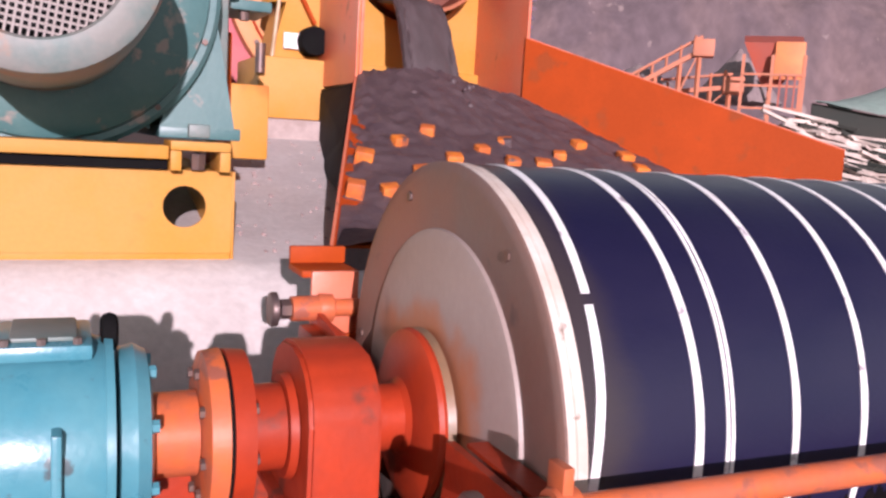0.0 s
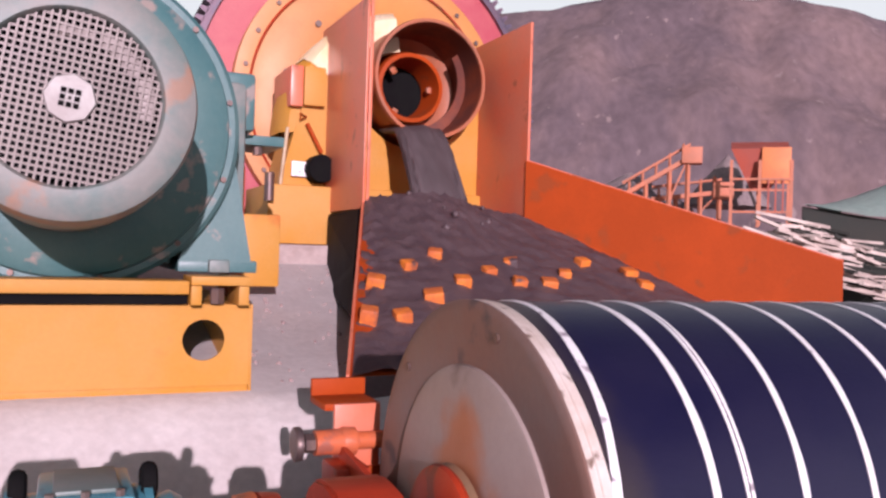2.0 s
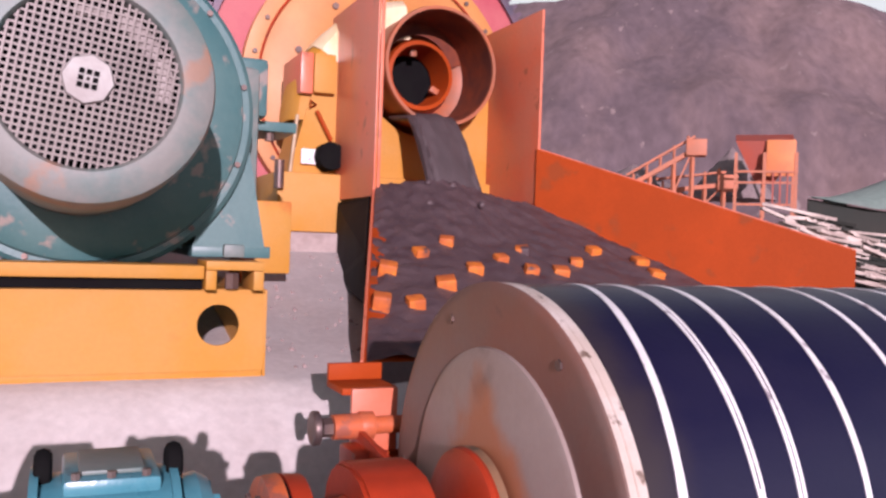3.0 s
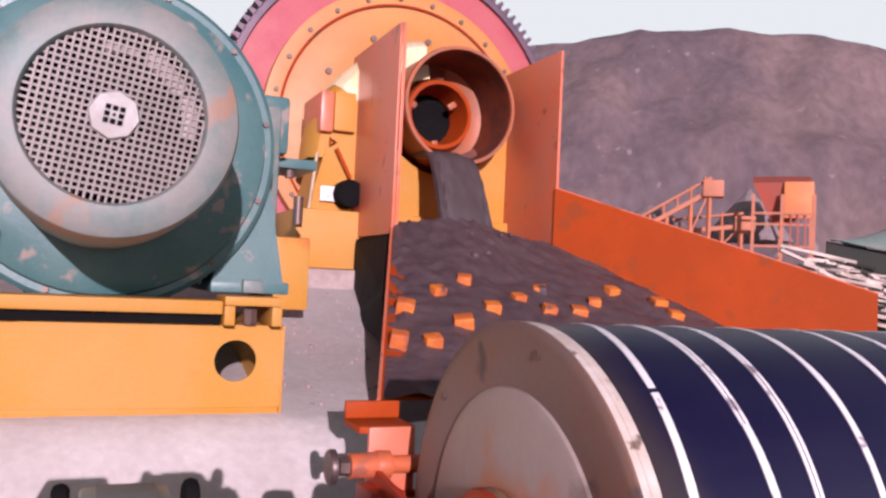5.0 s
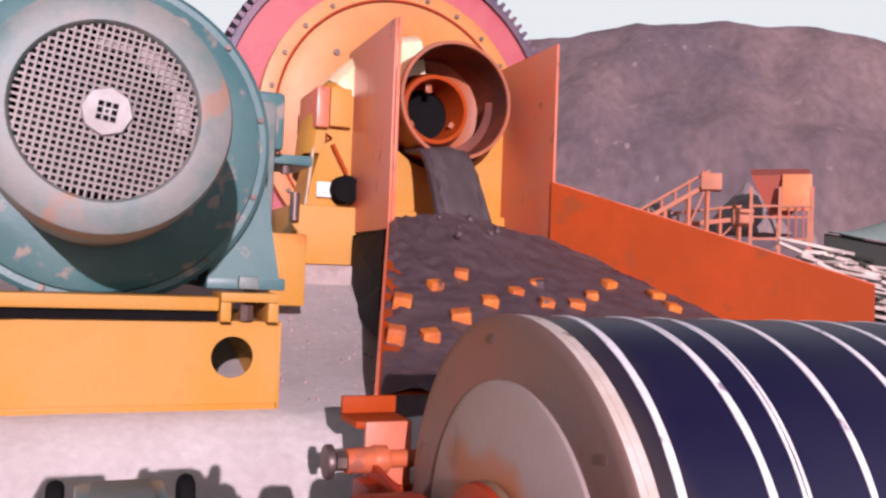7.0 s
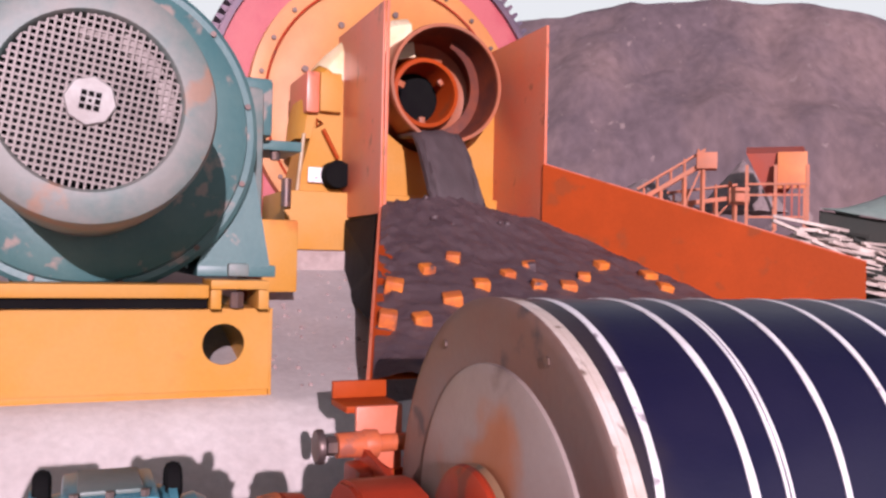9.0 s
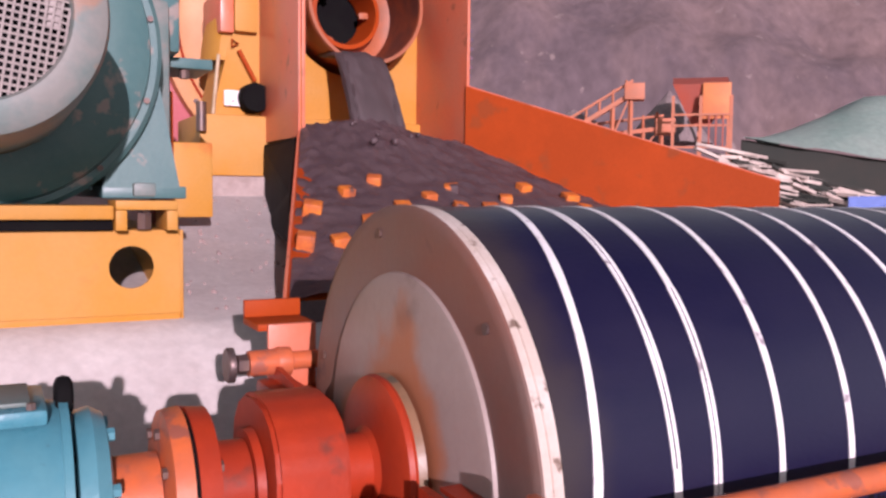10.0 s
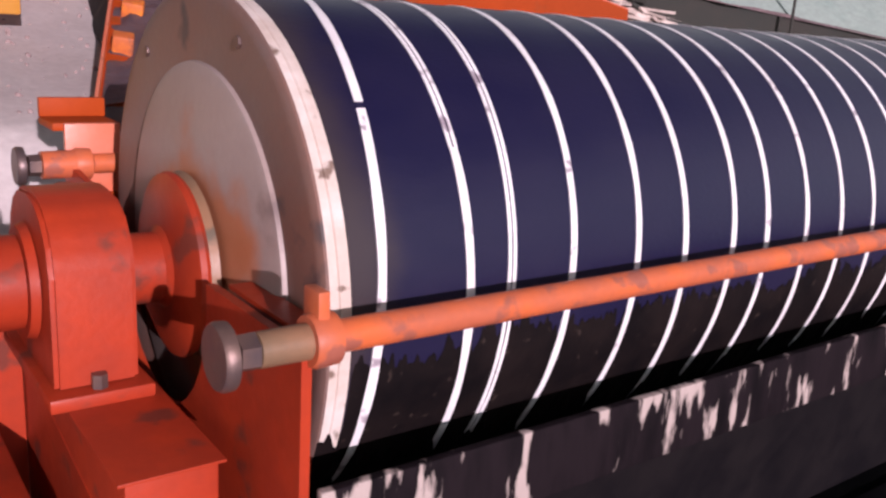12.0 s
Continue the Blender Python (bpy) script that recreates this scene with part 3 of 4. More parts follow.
def build_bearing():
    p = thing("shaft_bearing", (0.485, AXIS_Y, AXIS_Z), "red-orange pillow block bearing on a box pedestal", "bearing")
    bm = bmesh.new()
    prof = [(-0.165, -0.155), (-0.165, 0.045), (-0.150, 0.095), (-0.115, 0.135), (-0.07, 0.158), (0.0, 0.166), (0.07, 0.158), (0.115, 0.135), (0.150, 0.095), (0.165, 0.045), (0.165, -0.155)]
    slab(bm, [(-0.068, y, z) for y, z in prof], -0.138)
    bmesh.ops.bevel(bm, geom=list(bm.edges), offset=0.008, segments=2, affect="EDGES")
    part("housing", bm, RED_ORANGE, p)
    part("foot", boxed(-0.085, 0.088, -0.20, 0.20, -0.175, -0.150, 0.006), RED_ORANGE, p)
    part("seal_ring", lathe(bmesh.new(), [(-0.085, 0.05), (-0.085, 0.10), (-0.07, 0.105), (-0.066, 0.05)], n=40), RED_ORANGE, p)
    for y in (-0.175, 0.175):
        part("foot_bolt", rod(bmesh.new(), (0.0, y, -0.150), (0.0, y, -0.125), 0.014, 6), STEEL, p)
    q = thing("bearing_pedestal", (0.50, 1.55, 0.0), "red-orange welded steel box pedestal below the bearing", "pedestal")
    part("column", boxed(-0.06, 0.082, -0.40, 0.40, 0.0, 0.862, 0.008), RED_ORANGE, q)
    part("cap_plate", boxed(-0.072, 0.09, -0.41, 0.41, 0.862, 0.8675, 0.002), RED_ORANGE, q)
    bm = bmesh.new()
    slab(bm, [(-0.062, -0.40, 0.0), (-0.062, -0.40, 0.72), (-0.062, 0.3, 0.82), (-0.062, 0.3, 0.0)], -0.06)
    part("stiffener", bm, RED_ORANGE, q)
    part("back_plate", boxed(-1.6, -0.065, 0.285, 0.303, 0.0, 0.985, 0.003), RED_ORANGE, q, "upright red-orange plate behind the drive")
    part("base_beam", boxed(-1.6, -0.125, -0.30, 0.30, 0.0, 0.70, 0.01), RED_ORANGE, q, "wide red-orange base beam under the drive")


def build_drive():
    c = thing("shaft_coupling", (0.3, AXIS_Y, AXIS_Z), "orange two-flange shaft coupling between motor and drum", "coupling")
    part("motor_hub", lathe(bmesh.new(), [(-0.155, 0.02), (-0.155, 0.072), (-0.15, 0.078), (-0.06, 0.08), (-0.055, 0.02)], n=40), PIPE_ORANGE, c, "bright orange hub")
    part("flange", lathe(bmesh.new(), [(-0.058, 0.06), (-0.058, 0.125), (-0.05, 0.152), (-0.018, 0.157), (-0.016, 0.06)], n=48), PIPE_ORANGE, c)
    part("flange", lathe(bmesh.new(), [(-0.010, 0.06), (-0.010, 0.155), (0.028, 0.152), (0.032, 0.06)], n=48), RED_ORANGE, c)
    part("packing", lathe(bmesh.new(), [(-0.017, 0.05), (-0.017, 0.148), (-0.009, 0.148), (-0.009, 0.05)], n=40), DARK, c, "filled gap with its shade painted black packing")
    part("drum_hub", lathe(bmesh.new(), [(0.03, 0.04), (0.03, 0.084), (0.098, 0.084), (0.104, 0.04)], n=40), RED_ORANGE, c)
    for i in range(8):
        a = radians(45 * i + 10)
        part("coupling_bolt", rod(bmesh.new(), (-0.066, 0.118 * math.cos(a), 0.118 * math.sin(a)), (0.038, 0.118 * math.cos(a), 0.118 * math.sin(a)), 0.011, 6), STEEL, c)
    g = thing("gear_motor", (0.0, AXIS_Y, AXIS_Z), "blue-teal ribbed gear unit driving the drum shaft", "gear unit")
    part("body", lathe(bmesh.new(), [(-0.145, 0.05), (-0.145, 0.165), (-0.135, 0.182), (-0.05, 0.19), (0.06, 0.19), (0.088, 0.184), (0.092, 0.05)], n=56), BLUE_TEAL, g)
    for x in (-0.145, 0.078):
        part("ring_rib", lathe(bmesh.new(), [(x, 0.17), (x, 0.197), (x + 0.014, 0.197), (x + 0.014, 0.17)], n=56, closed=True), BLUE_TEAL, g)
    part("web_rib", boxed(-0.004, 0.012, -0.215, -0.10, -0.34, 0.085, 0.004), BLUE_TEAL, g)
    part("front_flange", lathe(bmesh.new(), [(0.093, 0.05), (0.095, 0.12), (0.102, 0.165), (0.128, 0.172), (0.150, 0.16), (0.160, 0.10), (0.166, 0.05)], n=56), BLUE_TEAL, g)
    for k in range(8):
        a = radians(45 * k + 20)
        part("flange_bolt", rod(bmesh.new(), (0.148, 0.142 * math.cos(a), 0.142 * math.sin(a)), (0.164, 0.142 * math.cos(a), 0.142 * math.sin(a)), 0.012, 6), BLUE_TEAL, g)
    part("output_shaft", rod(bmesh.new(), (0.16, 0, 0), (0.20, 0, 0), 0.03, 24), STEEL, g)
    part("cover_plate", boxed(-0.095, 0.06, -0.10, 0.11, 0.172, 0.200, 0.010), BLUE_TEAL, g, "raised inspection cover")
    part("cover_lid", boxed(-0.07, 0.035, -0.075, 0.085, 0.2005, 0.209, 0.004), TEAL_DUSTY, g, "dusty teal lid")
    for x in (-0.075, -0.02, 0.035):
        part("cover_bolt", rod(bmesh.new(), (x, -0.088, 0.199), (x, -0.088, 0.210), 0.008, 6), GRILLE, g)
    for x in (-0.125, 0.088):
        ring = []
        bm = bmesh.new()
        for i in range(24):
            a = 2 * math.pi * i / 24
            ring.append([bm.verts.new((x + 0.015 * math.sin(t), (0.024 + 0.012 * math.cos(t)) * math.cos(a), 0.197 + (0.024 + 0.012 * math.cos(t)) * math.sin(a))) for t in (2 * math.pi * j / 8 for j in range(8))])
        for i in range(24):
            p, q = ring[i], ring[(i + 1) % 24]
            for j in range(8):
                bm.faces.new((p[j], p[(j + 1) % 8], q[(j + 1) % 8], q[j]))
        part("lifting_eye", bm, DARK, g, "blackened lifting eye")
    for s in (-0.13, 0.13):
        part("foot", boxed(-0.14, 0.085, s - 0.05, s + 0.05, -0.342, -0.10, 0.01), BLUE_TEAL, g)
    h = thing("brake_wheel", (-0.30, AXIS_Y, AXIS_Z), "orange brake wheel and hub beside the gear unit", "wheel")
    part("wheel", lathe(bmesh.new(), [(-0.10, 0.03), (-0.10, 0.19), (-0.09, 0.215), (0.06, 0.215), (0.07, 0.19), (0.072, 0.08), (0.15, 0.075), (0.152, 0.03)], n=56), PIPE_ORANGE, h)
    part("hub_cap", lathe(bmesh.new(), [(-0.16, 0.0), (-0.16, 0.09), (-0.10, 0.10)], n=40), RED_ORANGE, h)


# ---------------------------------------------------------------- mill motor
def build_mill_motor():
    m = thing("mill_motor", (-0.06, 2.38, 2.035), "large dusty teal electric motor with a perforated round fan cover", "motor")
    part("fan_cover", lathe(bmesh.new(), [(0.05, 0.225), (0.012, 0.228), (0.0, 0.236), (0.0, 0.292), (0.012, 0.316), (0.05, 0.325), (0.36, 0.332), (0.84, 0.335)], "y", n=80, caps=False), TEAL_DUSTY, m, "pale dusty teal cover ring")
    # black lining paints the shade behind the grille
    part("fan_cavity", lathe(bmesh.new(), [(0.03, 0.228), (0.14, 0.228), (0.14, 0.0)], "y", n=48, caps=False), DARK, m, "hollow behind the grille, shade painted black")
    bm = bmesh.new()
    pitch, bar, rad = 0.0178, 0.0031, 0.2275
    for k in range(-12, 13):
        o = k * pitch + pitch / 2
        if abs(o) < rad:
            h = math.sqrt(rad * rad - o * o)
            box(bm, o - bar, o + bar, 0.014, 0.018, -h, h)
            box(bm, -h, h, 0.0185, 0.0225, o - bar, o + bar)
    # arcs added only where the fan catches light, not whole blades
    for a0, a1, r0, r1 in ((-12, 22, 0.170, 0.212), (26, 66, 0.160, 0.205), (72, 100, 0.165, 0.192)):
        fan = bmesh.new()
        rim = [[fan.verts.new((r * math.cos(radians(a)), y, r * math.sin(radians(a)))) for r, y in ((r0, 0.029), (0.5 * (r0 + r1), 0.024), (r1, 0.025), (r1, 0.060))] for a in (a0 + (a1 - a0) * k / 8 for k in range(9))]
        for p, q in zip(rim, rim[1:]):
            for j in range(3):
                fan.faces.new((p[j], q[j], q[j + 1], p[j + 1]))
        part("fan_lit_arc", fan, GRILLE, m, "added arc for the lit part of the fan behind the grille")
    part("grille", bm, GRILLE, m, "pale perforated metal grille", 0, at=Matrix.Rotation(radians(9), 4, "Y"))
    bm = bmesh.new()
    lathe(bm, [(0.004, 0.0), (0.004, 0.062), (0.010, 0.066), (0.016, 0.066)], "y", n=8)
    boss = part("grille_boss", bm, PALE_PLATE, m, "pale eight-sided centre plate", at=Matrix.Rotation(radians(9), 4, "Y"))
    # black squares on the boss paint the shade of its holes
    for i in (-1, 0, 1):
        for j in (-1, 0, 1):
            if i or j:
                part("vent_hole", boxed(i * 0.0178 - 0.0066, i * 0.0178 + 0.0066, 0.001, 0.004, j * 0.0178 - 0.0066, j * 0.0178 + 0.0066), DARK, boss)
    part("vent_hole", boxed(-0.004, 0.004, 0.001, 0.004, -0.004, 0.004), DARK, boss)
    far = Matrix.Translation((-0.04, -2.38, -0.392)) @ Matrix.Scale(1.132, 4) @ Matrix.Translation((0.04, 2.38, 0.392))

    def big(name, bm, *args):
        bmesh.ops.transform(bm, matrix=far, verts=bm.verts)
        return part(name, bm, *args)

    big("end_shield", lathe(bmesh.new(), [(0.44, 0.32), (0.445, 0.37), (0.455, 0.44), (0.475, 0.478), (0.50, 0.485)], "y", n=80, caps=False), TEAL, m)
    big("body", lathe(bmesh.new(), [(0.50, 0.30), (0.50, 0.505), (0.515, 0.520), (0.56, 0.522), (0.565, 0.505), (1.75, 0.505), (1.80, 0.45), (1.80, 0.05)], "y", n=88), TEAL, m)
    for k in range(26):
        a = radians(-60 + 300 * k / 25)
        mm = Matrix.Rotation(a, 4, "Y")
        big("cooling_rib", boxed(-0.005, 0.005, 0.60, 1.70, 0.50, 0.535, 0, mm), TEAL, m)
    for k in range(12):
        a = radians(30 * k + 12)
        big("shield_bolt", rod(bmesh.new(), (0.493 * math.cos(a), 0.488, 0.493 * math.sin(a)), (0.493 * math.cos(a), 0.502, 0.493 * math.sin(a)), 0.010, 6), STEEL, m)
    bm = bmesh.new()
    box(bm, 0.50, 0.80, 1.05, 1.35, 0.035, 0.075, 0.006)
    box(bm, 0.50, 0.66, 0.95, 1.45, 0.075, 0.30, 0.02)
    big("side_lug", bm, TEAL, m, "teal bracket on the flank")
    big("lug_bolt", rod(bmesh.new(), (0.70, 1.09, 0.0), (0.70, 1.09, 0.036), 0.02, 8), STEEL, m)
    bm = bmesh.new()
    slab(bm, [(0.36, 0.55, -0.36), (0.50, 0.55, 0.0), (0.58, 0.55, -0.43), (0.34, 0.55, -0.43)], 0.05)
    box(bm, 0.34, 0.60, 0.55, 1.75, -0.46, -0.42, 0.006)
    big("foot_web", bm, TEAL, m)
    bm = bmesh.new()
    box(bm, -0.60, -0.34, 0.55, 1.75, -0.46, -0.42, 0.006)
    slab(bm, [(-0.36, 0.55, -0.36), (-0.34, 0.55, -0.43), (-0.58, 0.55, -0.43), (-0.50, 0.55, 0.0)], 0.05)
    big("foot_web", bm, TEAL, m)
    bm = bmesh.new()
    box(bm, 0.36, 0.585, 0.72, 1.75, -0.42, 0.22, 0.03)
    big("side_housing", bm, TEAL_DUSTY, m, "dusty pale teal boxed flank")
    bm = bmesh.new()
    box(bm, -0.585, -0.36, 0.72, 1.75, -0.42, 0.22, 0.03)
    big("side_housing", bm, TEAL_DUSTY, m, "dusty pale teal boxed flank")
    bm = bmesh.new()
    rod(bm, (-0.75, 0.40, -0.26), (-0.30, 0.36, -0.31), 0.03, 16)
    rod(bm, (-0.40, 0.37, -0.30), (-0.37, 0.37, -0.30), 0.038, 16)
    big("drain_pipe", bm, TEAL, m, "teal pipe below the fan cover")
    bm = bmesh.new()
    box(bm, -0.78, -0.46, 0.62, 1.1, -0.10, 0.16, 0.02)
    big("terminal_box", bm, TEAL, m, "teal cable box")
    bm = bmesh.new()
    rod(bm, (-0.6, 0.6, -0.06), (-0.42, 0.56, -0.20), 0.022, 12)
    big("cable_gland", bm, DARK, m)

    b = thing("motor_base", (0, 0, 0), "yellow steel base beam with a round hole under the mill motor", "base frame")
    part("front_plate", plate_with_hole(bmesh.new(), -1.7, 0.551, 1.178, 1.462, 3.05, 0.012, 0.392, 1.338, 0.0715), YELLOW, b, "yellow web with a round hole", 30)
    part("lower_flange", boxed(-1.7, 0.551, 3.062, 3.085, 1.152, 1.178, 0.003), YELLOW, b)
    part("upper_flange", boxed(-1.7, 0.551, 3.062, 3.30, 1.440, 1.462, 0.003), YELLOW, b)
    part("end_cap", boxed(0.5525, 0.562, 3.056, 3.30, 1.155, 1.462, 0.002), YELLOW, b)
    bm = bmesh.new()
    box(bm, -1.7, 0.33, 2.98, 3.20, 1.500, 1.545, 0.004)
    part("foot_rail", bm, YELLOW, b, "yellow strip under the motor")
    # solid black filler paints the shade of the gap under the motor
    part("shim_gap", boxed(-1.7, 0.33, 3.02, 3.2, 1.464, 1.4985), DARK, b, "filled gap with its shade painted black")
    bm = bmesh.new()
    box(bm, 0.335, 0.37, 2.97, 3.2, 1.464, 1.53, 0.003)
    box(bm, 0.495, 0.53, 2.97, 3.2, 1.464, 1.53, 0.003)
    box(bm, 0.335, 0.53, 2.97, 3.2, 1.5315, 1.562, 0.003)
    part("foot_block", bm, YELLOW, b)
    part("foot_bolt", rod(bmesh.new(), (0.43, 3.03, 1.466), (0.43, 3.03, 1.52), 0.025, 6), STEEL, b)
    part("bolt_pad", boxed(0.39, 0.46, 2.965, 3.0, 1.575, 1.62, 0.008), TEAL_DUSTY, b)
    part("side_beam", boxed(0.535, 0.551, 3.302, 4.5, 1.152, 1.462, 0.004), YELLOW, b)
    part("side_beam", boxed(-1.0, -0.55, 3.302, 4.5, 1.152, 1.462, 0.004), YELLOW, b)
    g = thing("pinion_guard", (0, 0, 0), "orange and yellow sheet guard beside the motor", "guard")
    part("guard_panel", boxed(0.655, 0.72, 4.1, 4.4, 1.152, 2.05, 0.01), ORANGE, g)
    part("guard_post", boxed(0.723, 0.93, 4.25, 4.38, 1.47, 1.83, 0.012), YELLOW, g, "yellow box post")
    part("guard_cap", boxed(0.62, 0.70, 4.08, 4.42, 2.052, 2.35, 0.02), ORANGE, g)


# ---------------------------------------------------------------- ball mill
MILL_X, MILL_Z = 2.04, 2.765


def build_mill():
    mill = thing("ball_mill", (MILL_X, 5.0, MILL_Z), "orange-yellow ball mill with bolted head, ring gear and open discharge trunnion", "ball mill")
    part("trunnion", lathe(bmesh.new(), [(0.0, 0.358), (0.0, 0.378), (0.03, 0.384), (0.04, 0.37), (0.95, 0.40), (0.95, 0.24), (0.62, 0.22), (0.50, 0.24), (0.47, 0.27), (0.44, 0.345), (0.02, 0.356)], "y", n=72, closed=True), RUST_ORANGE, mill, "rust-orange flared discharge mouth")
    # added thin layer whose darker rust carries the mouth's shade
    part("mouth_shade_layer", lathe(bmesh.new(), [(0.012, 0.3540), (0.44, 0.3425), (0.442, 0.3455), (0.014, 0.3570)], "y", n=72, closed=True), MOUTH_SHADE, mill, "rusty inside of the mouth, shade painted in")
    part("inner_throat", lathe(bmesh.new(), [(0.46, 0.262), (0.36, 0.232), (0.355, 0.205), (0.60, 0.175), (0.62, 0.215)], "y", n=56, closed=True), ORANGE, mill, "orange inner throat ring")
    # black lining paints the shade deep in the throat
    part("throat_cavity", lathe(bmesh.new(), [(0.62, 0.215), (1.02, 0.215), (1.03, 0.0)], "y", n=40), DARK, mill, "hollow of the mill, shade painted black")
    bm = bmesh.new()
    rings = []
    for i in range(37):
        t = radians(20 + 230 * i / 36)
        y = 0.43 - 0.22 * i / 36
        ri = 0.25 + 0.05 * i / 36
        rings.append([bm.verts.new((r * math.cos(t), yy, r * math.sin(t))) for r, yy in ((ri, y), (0.349, y), (0.349, y + 0.018), (ri, y + 0.018))])
    for p, q in zip(rings, rings[1:]):
        for i in range(4):
            j = (i + 1) % 4
            bm.faces.new((p[i], p[j], q[j], q[i]))
    bm.faces.new(rings[0])
    bm.faces.new(rings[-1][::-1])
    part("spiral_vane", bm, MOUTH_SHADE, mill, "curved rusty spiral vane")
    for k, reach in enumerate((0.075, 0.045, 0.06)):
        a = radians(120 * k + 25)
        mm = Matrix.Rotation(a, 4, "Y")
        part("throat_finger", boxed(0.205 - reach, 0.215, 0.46, 0.50, -0.022, 0.022, 0.008, mm), RUST_ORANGE, mill)
    part("head", lathe(bmesh.new(), [(0.93, 0.36), (0.93, 0.47), (0.97, 0.50), (1.05, 0.60), (1.10, 0.90), (1.10, 0.935), (1.085, 0.94), (1.085, 1.03), (1.09, 1.05), (1.19, 1.052), (1.19, 0.4)], "y", n=96), PALE_YELLOW, mill, "orange-yellow dished mill head")
    part("head_seam", lathe(bmesh.new(), [(1.078, 0.928), (1.074, 0.938), (1.082, 0.945)], "y", n=96, closed=True), RED_ORANGE, mill)
    for i in range(24):
        a = radians(15 * i + 4)
        part("head_bolt", rod(bmesh.new(), (0.985 * math.cos(a), 1.068, 0.985 * math.sin(a)), (0.985 * math.cos(a), 1.09, 0.985 * math.sin(a)), 0.018, 6), STEEL, mill)
    for i in range(10):
        a = radians(36 * i + 17)
        r = 0.70
        part("liner_bolt", rod(bmesh.new(), (r * math.cos(a), 1.045, r * math.sin(a)), (r * math.cos(a), 1.085, r * math.sin(a)), 0.024, 8), STEEL, mill)
    part("shell", lathe(bmesh.new(), [(1.19, 0.9), (1.19, 1.0), (5.6, 1.0), (5.6, 0.3)], "y", n=72), PALE_YELLOW, mill)
    gear = part("ring_gear", lathe(bmesh.new(), [(1.20, 1.05), (1.20, 1.30), (1.42, 1.30), (1.42, 1.0)], "y", n=120), GEAR_RED, mill, "pinkish-red gear web")
    part("gear_rim", lathe(bmesh.new(), [(1.16, 1.295), (1.16, 1.345), (1.46, 1.345), (1.46, 1.295)], "y", n=120, closed=True), GEAR_DARK, gear, "dark greasy gear rim")
    bm = bmesh.new()
    for i in range(120):
        m = Matrix.Rotation(2 * math.pi * i / 120, 4, "Y")
        v = []
        for y in (1.16, 1.46):
            for x, z in ((-0.023, 1.34), (-0.012, 1.398), (0.012, 1.398), (0.023, 1.34)):
                v.append(bm.verts.new(m @ Vector((x, y, z))))
        for f in ((0, 1, 2, 3), (7, 6, 5, 4), (0, 4, 5, 1), (1, 5, 6, 2), (2, 6, 7, 3)):
            bm.faces.new([v[k] for k in f])
    part("gear_teeth", bm, GEAR_DARK, gear, smooth=0)
    return mill


def build_mill_bearing():
    b = thing("trunnion_bearing", (0, 0, 0), "yellow trunnion bearing housing, highlight painted on its domed cap", "bearing")
    # this sweep of the yellow cap is coloured as its highlight
    part("bearing_cap", lathe(bmesh.new(), [(-0.22, 0.60), (-0.21, 0.82), (-0.15, 0.87), (0.12, 0.87), (0.17, 0.82), (0.18, 0.60)], "y", (MILL_X, 5.58, 2.40), 48, True, (214, 262)), CAP_HIGHLIGHT, b, "domed cap with its highlight painted pale")
    part("cap_flank", lathe(bmesh.new(), [(-0.22, 0.60), (-0.21, 0.82), (-0.15, 0.866), (0.12, 0.866), (0.17, 0.82), (0.18, 0.60)], "y", (MILL_X, 5.58, 2.40), 24, True, (180, 213.8)), YELLOW, b)
    bm = bmesh.new()
    slab(bm, [(1.37, 5.36, 2.76), (1.28, 5.36, 2.5), (1.17, 5.36, 2.06), (1.9, 5.36, 2.06), (1.72, 5.36, 2.5), (1.66, 5.36, 2.76)], -0.44)
    part("housing", bm, YELLOW, b)
    bm = bmesh.new()
    slab(bm, [(2.42, 5.36, 2.76), (2.36, 5.36, 2.5), (2.2, 5.36, 2.06), (2.9, 5.36, 2.06), (2.8, 5.36, 2.5), (2.7, 5.36, 2.76)], -0.44)
    part("housing", bm, YELLOW, b)
    part("sole_plate", boxed(1.07, 3.0, 5.22, 5.92, 1.692, 2.058, 0.012), YELLOW, b, "wide yellow sole box")
    part("split_flange", boxed(1.30, 1.44, 5.30, 5.86, 2.57, 2.82, 0.012), YELLOW, b, "yellow split flange")
    part("cover_plate", boxed(1.215, 1.297, 5.31, 5.80, 2.56, 2.82, 0.012), PINK_ORANGE, b)
    part("lifting_eye", lathe(bmesh.new(), [(-0.012, 0.02), (0.0, 0.034), (0.012, 0.02)], "y", (1.30, 5.33, 2.50), 3, True), ORANGE, b, "small triangular lifting eye")
    part("oil_pipe", rod(bmesh.new(), (1.13, 5.28, 1.75), (1.20, 5.30, 2.42), 0.012, 10), CREAM, b)
    part("drain_hose", rod(bmesh.new(), (1.33, 5.33, 2.46), (1.43, 5.33, 2.28), 0.014, 10), ORANGE, b)
    part("oil_port", lathe(bmesh.new(), [(0.0, 0.0), (0.0, 0.085), (0.02, 0.09), (0.14, 0.09)], "y", (1.41, 5.22, 2.17), 28), DARK, b, "round black oil port")
    part("name_plate", boxed(1.24, 1.345, 5.325, 5.345, 2.12, 2.215, 0.003), WHITE, b, "small white plate")
    part("valve", rod(bmesh.new(), (1.07, 5.18, 1.95), (1.07, 5.18, 2.12), 0.03, 10), STEEL, b, "dark valve")


# ---------------------------------------------------------------- chute and slurry
TL, TR, BL, BR = (Vector(p) for p in ((1.481, 4.6, 1.93), (2.51, 4.6, 1.87), (0.895, 2.957, 1.196), (3.83, 3.4, 1.13)))


def tray(s, t, lift=0.0):
    p = TL.lerp(TR, s).lerp(BL.lerp(BR, s), t)
    return Vector((p.x, p.y, p.z + lift))


